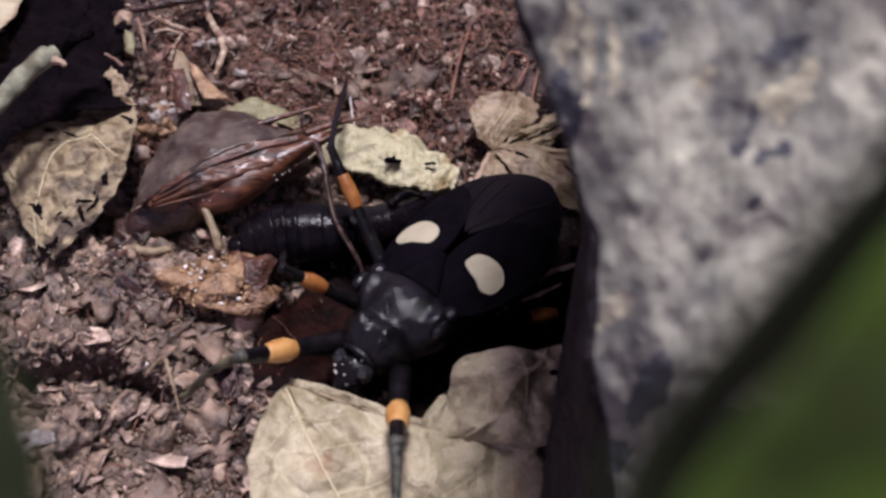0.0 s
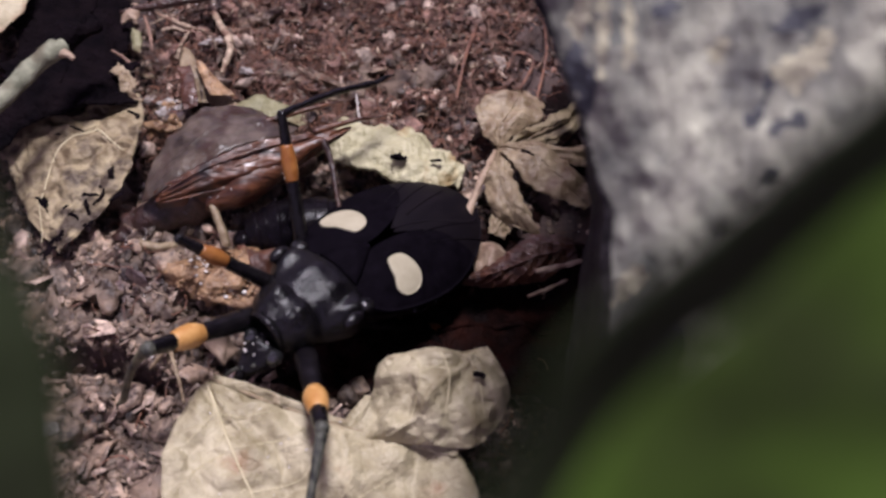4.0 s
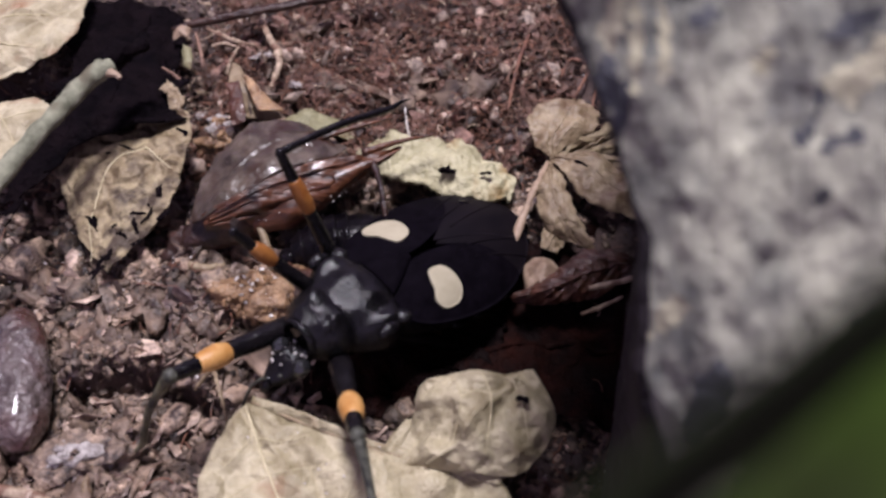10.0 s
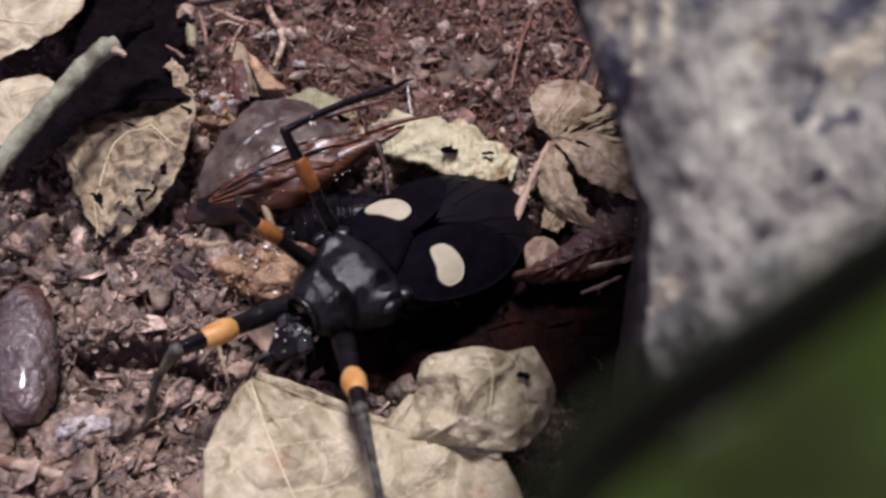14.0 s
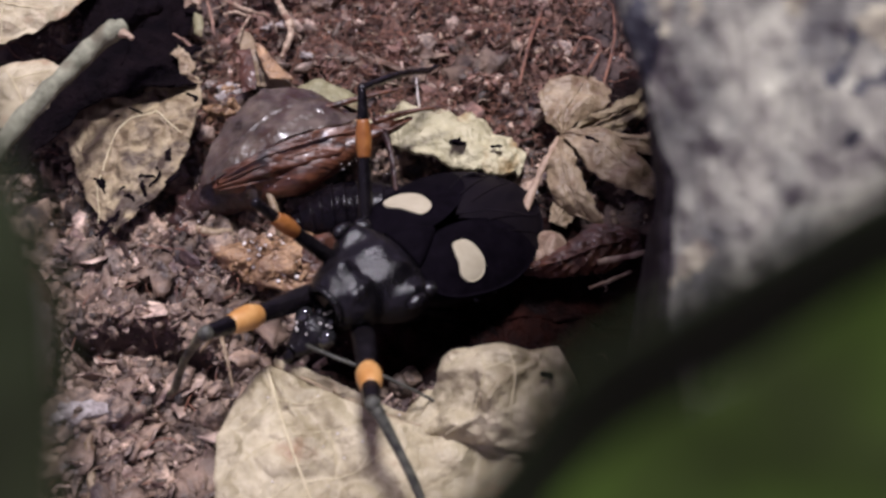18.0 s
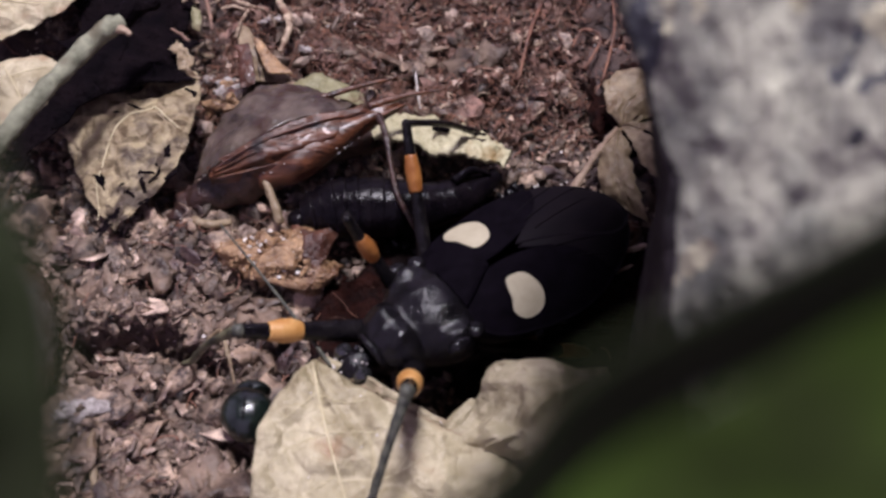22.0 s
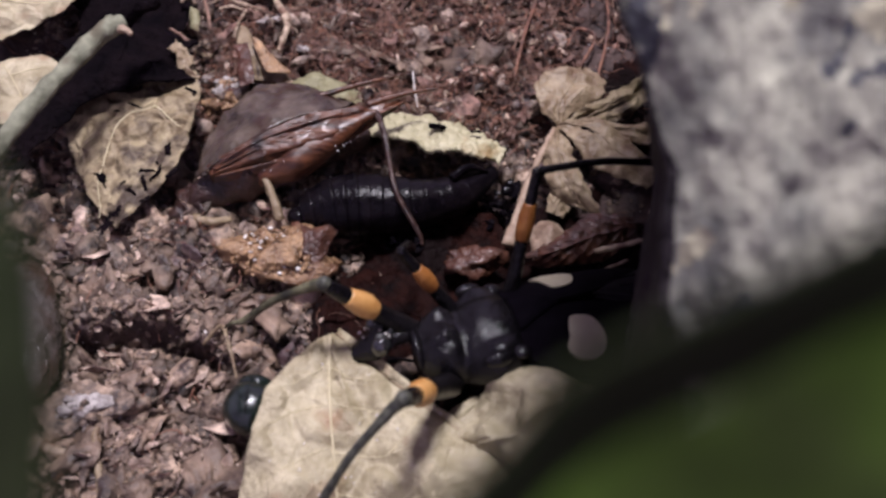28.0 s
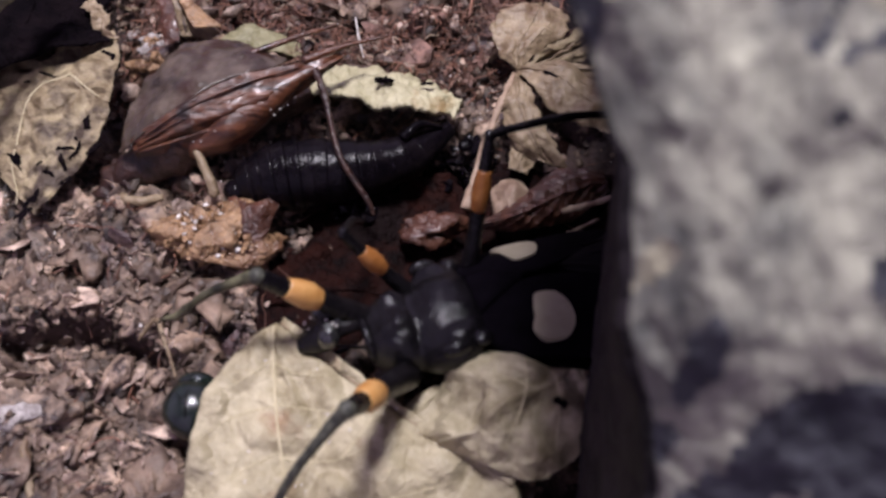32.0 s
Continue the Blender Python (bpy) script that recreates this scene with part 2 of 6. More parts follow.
ASH = mat("grey_crust", (0.14, 0.11, 0.1), (0.66, 0.61, 0.57), 0.8, (0.25, 0.7), 1.0, 0.5, (0.1, 0.07, 0.06), 1.6, 0.5, fine=0.2)
FLAKE = mat("soil_flake", (0.072, 0.043, 0.036), (0.54, 0.41, 0.32), 0.9, (0.18, 0.75), 0.9, 0.55, (0.045, 0.026, 0.026), 3, island=0.6, fine=0.2, span=(0.36, 0.66))
ROOT = mat("brown_root", (0.07, 0.036, 0.027), (0.28, 0.165, 0.115), 0.9, (0.4, 0.8), 0.7, 0.45, island=0.55)
# Darker copy of GREEN: shade put into the colour of leaves near the lens.
SHADED_GREEN = mat("shaded_green_leaf", (0.010, 0.014, 0.006), (0.024, 0.03, 0.012), 4.0, (0.7, 0.9), 0.25, 0.08, (0.014, 0.014, 0.008), 6, 0.5, glow=0.05)
DIM = mat("dark_chitin", (0.012, 0.006, 0.005), (0.06, 0.028, 0.02), 0.8, (0.2, 0.5), 0.9, 0.5, fine=0.25)
# Violet chosen so that bounce off the walls lifts and tints the shadows.
WALL = mat("violet_fill_wall", (0.38, 0.33, 0.46), (0.46, 0.41, 0.54), 20, (0.7, 0.9), 0.2, 0.3)


# ---- shaping ----
def vnoise(p, seed=0):
    i = np.floor(p).astype(np.int64)
    f = p - i
    f = f * f * (3 - 2 * f)
    total = np.zeros(len(p))
    for c in range(8):
        o = np.array([c & 1, c >> 1 & 1, c >> 2 & 1])
        q = i + o
        h = (q[:, 0] * 73856093 ^ q[:, 1] * 19349663 ^ q[:, 2] * 83492791 ^ (seed + 7) * 2654435761) & 0x7FFFFFFF
        h = (h ^ h >> 13) * 1274126177 & 0x7FFFFFFF
        h = (h ^ h >> 16) & 0xFFFF
        w = np.prod(np.where(o, f, 1 - f), axis=1)
        total += w * (h / 32767.5 - 1)
    return total


def fbm(p, size, octaves=3, seed=0):
    p = np.asarray(p, float) / size
    return sum(vnoise(p * 2.03**k + k * 17.3, seed + k) / 2**k for k in range(octaves))


def curve(points, n):
    """A smooth line of n points through a few."""
    p = np.array(points, float)
    if len(p) == 2:
        return p[0] + (p[1] - p[0]) * np.linspace(0, 1, n)[:, None]
    q = np.vstack([2 * p[0] - p[1], p, 2 * p[-1] - p[-2]])
    s = np.linspace(0, len(p) - 1 - 1e-9, n)
    i = s.astype(int)
    f = (s - i)[:, None]
    a, b, c, d = q[i], q[i + 1], q[i + 2], q[i + 3]
    return 0.5 * (2 * b + (c - a) * f + (2 * a - 5 * b + 4 * c - d) * f**2 + (3 * b - a - 3 * c + d) * f**3)


def grid_faces(nu, nv, closed=False, base=0):
    i, j = np.meshgrid(np.arange(nu - 1), np.arange(nv if closed else nv - 1), indexing="ij")
    j2 = (j + 1) % nv
    return (np.stack([i * nv + j, i * nv + j2, (i + 1) * nv + j2, (i + 1) * nv + j], -1).reshape(-1, 4) + base).tolist()


def tube(points, radii, n=10, steps=None, rough=0.0, seed=0, flat=1.0):
    steps = steps or max(6, len(points) * 6)
    line = curve(points, steps)
    r = np.interp(np.linspace(0, 1, steps), np.linspace(0, 1, len(radii)), radii)
    d = np.gradient(line, axis=0)
    d /= np.linalg.norm(d, axis=1, keepdims=True) + 1e-12
    up = np.array([0, 0, 1.0]) if abs(d[0][2]) < 0.9 else np.array([0, 1.0, 0])
    v = []
    for c, w, k in zip(line, d, r):
        side = np.cross(w, up)
        side /= np.linalg.norm(side) + 1e-12
        up = np.cross(side, w)
        for a in np.linspace(0, 2 * np.pi, n, endpoint=False):
            v.append(c + k * (np.cos(a) * side + flat * np.sin(a) * up))
    v = np.array(v)
    if rough:
        out = v - np.repeat(line, n, 0)
        v += out * (rough * fbm(v, max(radii) * 1.5, 3, seed))[:, None]
    f = grid_faces(steps, n, True)
    f += [list(range(n))[::-1], [(steps - 1) * n + j for j in range(n)]]
    return v, f


def loft(sections, n=20):
    """Rings along x: (x, half width, bottom, top[, shift in y])."""
    s = np.array([(*q, 0) if len(q) == 4 else q for q in sections], float)
    m = max(16, len(s) * 4)
    s = curve(s, m)
    a = np.linspace(0, 2 * np.pi, n, endpoint=False)
    v = np.stack([np.repeat(s[:, 0], n), (s[:, 4:5] + np.maximum(s[:, 1:2], 0.02) * np.cos(a)).ravel(),
                  ((s[:, 2:3] + s[:, 3:4]) / 2 + (s[:, 3:4] - s[:, 2:3]) / 2 * np.sin(a)).ravel()], 1)
    return v, grid_faces(m, n, True) + [list(range(n)), [(m - 1) * n + j for j in range(n)][::-1]]


def blob(c, r, seed=0, amp=0.1, size=None, nu=14, nv=18):
    th = np.linspace(0.02, np.pi - 0.02, nu)
    ph = np.linspace(0, 2 * np.pi, nv, endpoint=False)
    d = np.stack([(np.sin(th)[:, None] * np.cos(ph)).ravel(), (np.sin(th)[:, None] * np.sin(ph)).ravel(), np.repeat(np.cos(th), nv)], 1)
    v = d * np.array(r) * (1 + amp * fbm(d * np.array(r), size or max(r) * 0.7, 3, seed))[:, None] + np.array(c)
    return v, grid_faces(nu, nv, True) + [list(range(nv)), [(nu - 1) * nv + j for j in range(nv)][::-1]]


def sheet(a, b, nu=40, nv=24, bulge=1.0, wrinkle=0.3, size=3.0, seed=0, thick=0.15, ragged=0.0, ribs=0, rib=0.12, fold=0.0):
    """A thin blade between two edges, domed, wrinkled and ribbed, with a front, a back and a rim."""
    p, q = curve(a, nu), curve(b, nu)
    if ragged:
        w = (q - p) / (np.linalg.norm(q - p, axis=1, keepdims=True) + 1e-9)
        p = p + w * (ragged * fbm(p, 1.2, 3, seed + 5))[:, None]
        q = q + w * (ragged * fbm(q, 1.2, 3, seed + 9))[:, None]
    t = np.linspace(0, 1, nv)
    u = np.linspace(0, 1, nu)
    v = (p[:, None] * (1 - t)[None, :, None] + q[:, None] * t[None, :, None])
    gu, gv = np.gradient(v, axis=0), np.gradient(v, axis=1)
    nrm = np.cross(gu.reshape(-1, 3), gv.reshape(-1, 3))
    mean = nrm.sum(0)
    mean /= np.linalg.norm(mean) + 1e-12
    if mean[2] < 0:
        mean = -mean
    tt, uu = np.meshgrid(t, u)
    h = bulge * np.sin(np.pi * tt) * np.sin(np.pi * np.clip(uu * 1.1, 0, 1)) ** 0.5
    h = h - fold * np.exp(-((tt - 0.5) / 0.12) ** 2)
    if ribs:
        ph = uu * ribs + np.abs(tt - 0.5) * ribs * 0.55
        h = h + rib * (np.exp(-((ph - np.round(ph)) / 0.12) ** 2) + 1.3 * np.exp(-((tt - 0.5) / 0.03) ** 2)) + rib * 2.0 * np.sin((ph % 1) * np.pi) * 0.8
    flat = v.reshape(-1, 3)
    h = h.ravel() + wrinkle * fbm(flat, size, 4, seed)
    top = flat + mean * h[:, None]
    low = top - mean * thick
    n = nu * nv
    f = grid_faces(nu, nv) + [g[::-1] for g in grid_faces(nu, nv, base=n)]
    for i in range(nu - 1):
        f += [[i * nv, (i + 1) * nv, n + (i + 1) * nv, n + i * nv], [i * nv + nv - 1, n + i * nv + nv - 1, n + (i + 1) * nv + nv - 1, (i + 1) * nv + nv - 1]]
    for j in range(nv - 1):
        e = (nu - 1) * nv
        f += [[j, n + j, n + j + 1, j + 1], [e + j, e + j + 1, n + e + j + 1, n + e + j]]
    return np.vstack([top, low]), f


def turned(piece, m, shift=(0, 0, 0)):
    return np.asarray(piece[0]) @ np.array(m).T + np.array(shift), piece[1]


def part(name, piece, material, parent=None, label="", smooth=True, at=(0, 0, 0)):
    """One mesh object, its points in millimetres, under a thing or part."""
    v, f = piece
    me = bpy.data.meshes.new(name)
    me.from_pydata((np.asarray(v, float) * MM).tolist(), [], f)
    if smooth:
        me.polygons.foreach_set("use_smooth", [True] * len(me.polygons))
    me.materials.append(material)
    ob = new(name, me)
    ob.location = [c * MM for c in at]
    if parent:
        ob.parent = parent
    if label:
        tagged(ob, label)
    return ob


def drape(points, piece, lift=0.06, n=24):
    """A line laid onto the upper side of a blade."""
    top = np.asarray(piece[0])[: len(piece[0]) // 2]
    line = curve(points, n)
    near = np.argsort(((top[None, :, :2] - line[:, None, :2]) ** 2).sum(2), axis=1)[:, :4]
    line[:, 2] = top[near, 2].mean(1) + lift
    return line


def thing(name, label, category, at=(0, 0, 0), group="", kind=""):
    e = new(name)
    e.empty_display_size = 0.005
    e.location = [c * MM for c in at]
    return tagged(e, label, category, group, kind)


def moved(piece, at):
    """World points turned into a thing's own."""
    return np.asarray(piece[0], float) - np.array(at, float), piece[1]


# ---- the ground ----
def hollow(x, y, cx, cy, rx, ry, depth):
    return -depth * np.exp(-(((x - cx) / rx) ** 2) - ((y - cy) / ry) ** 2)


def crack_y(x):
    """The line of the crack under a ledge of soil."""
    return np.interp(x, [-40, -37.6, -35.4, -33.3, -30.7, -27.5, -24.9, -22.8, -18], [-14.6, -15.4, -16.0, -14.5, -14.1, -15.0, -16.5, -17.6, -19.5])


def ground_z(x, y):
    x, y = np.asarray(x, float), np.asarray(y, float)
    p = np.stack([x.ravel(), y.ravel(), 0 * x.ravel()], 1)
    z = 1.6 * fbm(p, 16, 3, 3) + 1.7 * fbm(p, 4.5, 3, 11) + 0.25 * fbm(p, 1.2, 2, 21)
    z = z.reshape(x.shape) - 1.2
    z += hollow(x, y, 9, -8, 14, 10, 5) + hollow(x, y, -34, 31, 7, 9, 5) + hollow(x, y, -4, 2, 12, 6, 2.5)
    z += hollow(x, y, 26, -22, 16, 14, 5)
    away = y - crack_y(x)
    along_it = np.exp(-(((x + 30) / 9.0) ** 2) ** 2)
    z += along_it * (1.1 * np.exp(-((away - 2.6) / 1.6) ** 2) - 4.0 * np.exp(-((away - 0.1) / 1.25) ** 2))
    z += (1.3 * fbm(p, 3.2, 2, 27)).reshape(x.shape) * np.clip((y - 13) / 4, 0, 1)
    z -= 0.05 * np.clip(y - 20, 0, 60) * np.exp(-((x + 5) / 40) ** 2)
    return z


def axis(lo, a, b, hi, fine, coarse):
    return np.concatenate([np.arange(lo, a, coarse), np.arange(a, b, fine), np.arange(b, hi + coarse, coarse)])


def make_ground():
    xs, ys = axis(-240, -66, 66, 240, 0.55, 6.0), axis(-200, -48, 62, 240, 0.55, 6.0)
    gx, gy = np.meshgrid(xs, ys, indexing="ij")
    v = np.stack([gx.ravel(), gy.ravel(), ground_z(gx, gy).ravel()], 1)
    ob = part("ground", (v, [f[::-1] for f in grid_faces(len(xs), len(ys))]), SOIL)
    tagged(ob, "damp dark brown crumbly soil floor of a terrarium", "soil", kind="structure")


make_ground()
# Unseen walls and ceiling, added to close the scene and bounce violet fill.
for wall_name, c, size in (("wall_north", (0, 243, 220), (486, 6, 470)), ("wall_south", (0, -203, 220), (486, 6, 470)),
                           ("wall_east", (246, 20, 220), (6, 440, 470)), ("wall_west", (-246, 20, 220), (6, 440, 470)), ("ceiling", (0, 20, 458), (498, 452, 6))):
    bm = bmesh.new()
    bmesh.ops.create_cube(bm, size=1)
    bmesh.ops.scale(bm, vec=size, verts=bm.verts)
    bmesh.ops.translate(bm, vec=c, verts=bm.verts)
    box = (np.array([q.co[:] for q in bm.verts]), [[w.index for w in g.verts] for g in bm.faces])
    bm.free()
    tagged(part(wall_name, box, WALL, smooth=False), "unseen added panel, violet to fill the shadows", "panel", kind="structure")


def ico(level):
    bm = bmesh.new()
    bmesh.ops.create_icosphere(bm, subdivisions=level, radius=1)
    r = np.array([q.co[:] for q in bm.verts]), np.array([[w.index for w in g.verts] for g in bm.faces])
    bm.free()
    return r


def spins(n, rng, tilt=1.0):
    q = rng.normal(size=(n, 4)) * [1, tilt, tilt, 1]
    q /= np.linalg.norm(q, axis=1, keepdims=True)
    w, x, y, z = q.T
    return np.stack([1 - 2 * (y * y + z * z), 2 * (x * y - z * w), 2 * (x * z + y * w), 2 * (x * y + z * w), 1 - 2 * (x * x + z * z), 2 * (y * z - x * w),
                     2 * (x * z - y * w), 2 * (y * z + x * w), 1 - 2 * (x * x + y * y)], 1).reshape(n, 3, 3)


def scatter(name, xy, sizes, shape, level, material, label, category, seed, lift=0.25, tilt=0.5, smooth=False, rough=0.45):
    """Many loose grains, each its own uneven lump, lying on the soil, in one mesh."""
    rng = np.random.default_rng(seed)
    bv, bf = ico(level)
    n = len(xy)
    s = sizes[:, None] * np.array(shape)[None] * rng.uniform(0.6, 1.4, (n, 3))
    v = bv[None] * (1 + rough * rng.uniform(-1, 1, (n, len(bv), 1))) * s[:, None]
    v = np.einsum("nij,nkj->nki", spins(n, rng, tilt), v)
    z = ground_z(xy[:, 0], xy[:, 1]) + sizes * lift
    v += np.concatenate([xy, z[:, None]], 1)[:, None]
    f = (bf[None] + (np.arange(n) * len(bv))[:, None, None]).reshape(-1, 3)
    ob = part(name, (v.reshape(-1, 3), f.tolist()), material, smooth=smooth)
    return tagged(ob, label, category, kind="stuff")


def strands(name, starts, length, radius, material, label, category, seed, curl=0.5, rise=0.3):
    rng = np.random.default_rng(seed)
    n, k, sides = len(starts), 7, 4
    ang, p = rng.uniform(0, 2 * np.pi, n), starts.copy()
    pts = []
    pitch = rng.normal(0, rise, n)
    step = length * rng.uniform(0.5, 1.5, n) / k
    turn = rng.normal(0, curl, n)
    for _ in range(k):
        pts.append(p.copy())
        p = p + np.stack([np.cos(ang) * np.cos(pitch), np.sin(ang) * np.cos(pitch), np.sin(pitch)], 1) * step[:, None]
        ang = ang + turn + rng.normal(0, 0.25, n)
        pitch = pitch * 0.8 + rng.normal(0, 0.18, n) - 0.05
    c = np.stack(pts, 1)
    c[:, :, 2] = np.maximum(c[:, :, 2], ground_z(c[:, :, 0], c[:, :, 1]) + 0.1)
    d = np.gradient(c, axis=1)
    d /= np.linalg.norm(d, axis=2, keepdims=True) + 1e-9
    side = np.cross(d, np.array([0, 0, 1.0]))
    side /= np.linalg.norm(side, axis=2, keepdims=True) + 1e-9
    up = np.cross(side, d)
    r = radius * rng.uniform(0.5, 1.5, n)[:, None, None] * np.linspace(1, 0.45, k)[None, :, None]
    ring = [c + r * (np.cos(a) * side + np.sin(a) * up) for a in np.linspace(0, 2 * np.pi, sides, endpoint=False)]
    v = np.stack(ring, 2).reshape(-1, 3)
    one = np.array(grid_faces(k, sides, True))
    f = (one[None] + (np.arange(n) * k * sides)[:, None, None]).reshape(-1, 4)
    ob = part(name, (v, f.tolist()), material)
    return tagged(ob, label, category, kind="stuff")


rng = np.random.default_rng(5)


def spread(n, x0, x1, y0, y1):
    """Random places, few in the shade-coloured hollow by the bark and under the bug."""
    p = np.stack([rng.uniform(x0, x1, n), rng.uniform(y0, y1, n)], 1)
    bare = (p[:, 0] > 17.5) & (p[:, 1] > -30) & (p[:, 1] < 36) & (rng.uniform(0, 1, n) < 0.85)
    bare |= ((((p[:, 0] - 1) / 15) ** 2 + ((p[:, 1] + 6) / 12) ** 2 < 1) | (((p[:, 0] + 2) / 13) ** 2 + ((p[:, 1] + 9) / 9.5) ** 2 < 1)) & (rng.uniform(0, 1, n) < 0.93)
    bare |= (np.abs(p[:, 1] - 0.1 - crack_y(p[:, 0])) < 1.3) & (p[:, 0] > -38.5) & (p[:, 0] < -21.5)
    p[bare, 0] -= rng.uniform(30, 52, bare.sum())
    return p


def soil_clods():
    """The larger crumbs, each a piece of the ground, on a dozen shared meshes."""
    ground, kinds, r = bpy.data.objects["ground"], [], np.random.default_rng(77)
    for k in range(14):
        v, f = blob((0, 0, 0), (1.0, r.uniform(0.5, 0.95), r.uniform(0.16, 0.42)), 300 + k, 1.0, 0.42, 18, 22)
        me = bpy.data.meshes.new("clod")
        me.from_pydata((v * MM).tolist(), [], f)
        me.polygons.foreach_set("use_smooth", [k % 3 > 0] * len(me.polygons))
        me.materials.append(CLODS)
        kinds.append(me)
    for k in range(300):
        x, y = (r.uniform(-44, -17), r.uniform(-32, -3)) if k < 250 else (r.uniform(-28, 14), r.uniform(17, 40))
        if abs(y - crack_y(x)) < 1.6:
            y += 4.0
        size = r.lognormal(0.0, 0.5)
        ob = new("clod", kinds[k % 14])
        ob.parent = ground
        ob.matrix_basis = pose(x * MM, y * MM, float(ground_z(x, y) + 0.25 * size) * MM, r.normal(0, 22), r.normal(0, 22), r.uniform(0, 360)) @ Matrix.Diagonal((size, size, size, 1))


soil_clods()
scatter("soil_crumbs", spread(4200, -52, 36, -36, 20), rng.lognormal(-0.68, 0.5, 4200), (1.0, 0.85, 0.62), 2, CRUMB,
        "loose grey-brown flaky soil crumbs covering the ground", "soil", 1, smooth=True, rough=0.36)
scatter("soil_grains", spread(9000, -54, 38, -36, 48), rng.lognormal(-1.1, 0.45, 9000), (1.0, 0.8, 0.6), 1, CRUMB,
        "fine dark soil grains between larger crumbs", "soil", 2, smooth=True, rough=0.36)
flakes = np.concatenate([spread(2200, -54, 30, -36, 40), spread(2600, -46, -10, -34, -2)])
scatter("soil_flakes", flakes, rng.lognormal(-0.6, 0.46, 4800), (1.0, 0.7, 0.16), 1, FLAKE,
        "thin grey-brown flakes of dry soil and bark", "soil", 14, lift=0.5, tilt=0.9, rough=0.3)
# Pale grains: grit, and added white dots for the glints of wet soil.
scatter("sparkling_grit", spread(1900, -55, 30, -38, 45), rng.uniform(0.07, 0.2, 1900), (1, 0.9, 0.7), 1, GRIT_AND_GLINT,
        "tiny pale grit, partly standing in for wet soil glints", "grit", 3, lift=1.6)
# White specks in place of the highlights on wet litter.
glint_spots = np.concatenate([spread(70, 4, 11, 3, 10), spread(60, -22, 0, -4, 8), spread(40, 8, 20, -8, 0)])
scatter("dew_specks", glint_spots, rng.uniform(0.07, 0.16, 170), (1, 1, 0.8), 1, GRIT_AND_GLINT, "tiny pale specks standing in for wet glints on litter", "dew", 23, lift=6.0)
black = np.stack([rng.uniform(-7, 10, 420), rng.uniform(-3, 5.5, 420)], 1)
scatter("black_debris", black, rng.lognormal(-1.0, 0.45, 420), (1, 0.8, 0.5), 2, SEGMENT, "wet black crumbs of insect remains", "debris", 29, lift=3.0, rough=0.5)
tops = spread(7000, -32, 40, 13, 52)
strands("coir_fibres", np.concatenate([tops, (ground_z(tops[:, 0], tops[:, 1]) + rng.uniform(0.2, 1.8, 7000))[:, None]], 1), 2.6, 0.08, FIBRE,
        "tangled reddish-brown coir fibres on the soil", "fibre", 4, curl=0.22)
bright = spread(650, -32, 16, 15, 46)
scatter("pale_crumbs", bright, rng.lognormal(-1.05, 0.5, 650), (1.0, 0.75, 0.5), 2, FLAKE, "small pale wet crumbs among coir fibres", "soil", 37, lift=1.2, smooth=True, rough=0.4)
hair = spread(420, -50, -6, -36, 4)
strands("pale_hairs", np.concatenate([hair, (ground_z(hair[:, 0], hair[:, 1]) + rng.uniform(0.6, 1.6, 420))[:, None]], 1), 1.5, 0.06, CHAFF,
        "tiny pale hairs and slivers lying on soil", "fibre", 31, curl=0.15, rise=0.4)
lumps = spread(1800, -30, 36, 15, 46)
scatter("coir_crumbs", lumps, rng.lognormal(-0.75, 0.5, 1800), (1.0, 0.75, 0.6), 2, CLODS_FIBRE, "reddish-brown crumbs of coir between fibres", "soil", 17, lift=0.5, rough=0.55)
thick = spread(300, -30, 30, 15, 46)
strands("coir_roots", np.concatenate([thick, (ground_z(thick[:, 0], thick[:, 1]) + rng.uniform(0.4, 1.6, 300))[:, None]], 1), 3.2, 0.16, ROOT,
        "thicker brown root pieces lying over coir", "fibre", 19, curl=0.12)
more = spread(900, -60, 25, -40, 30)
strands("root_threads", np.concatenate([more, (ground_z(more[:, 0], more[:, 1]) + rng.uniform(0.2, 1.0, 900))[:, None]], 1), 4.5, 0.1, FIBRE,
        "fine brown rootlets lying through the soil", "roots", 6, curl=0.2)
chips = spread(260, -40, 35, 16, 48)
strands("chaff_bits", np.concatenate([chips, (ground_z(chips[:, 0], chips[:, 1]) + rng.uniform(0.4, 1.8, 260))[:, None]], 1), 2.0, 0.18, CHAFF,
        "short straw-coloured plant bits among brown fibres", "chaff", 8, curl=0.12)


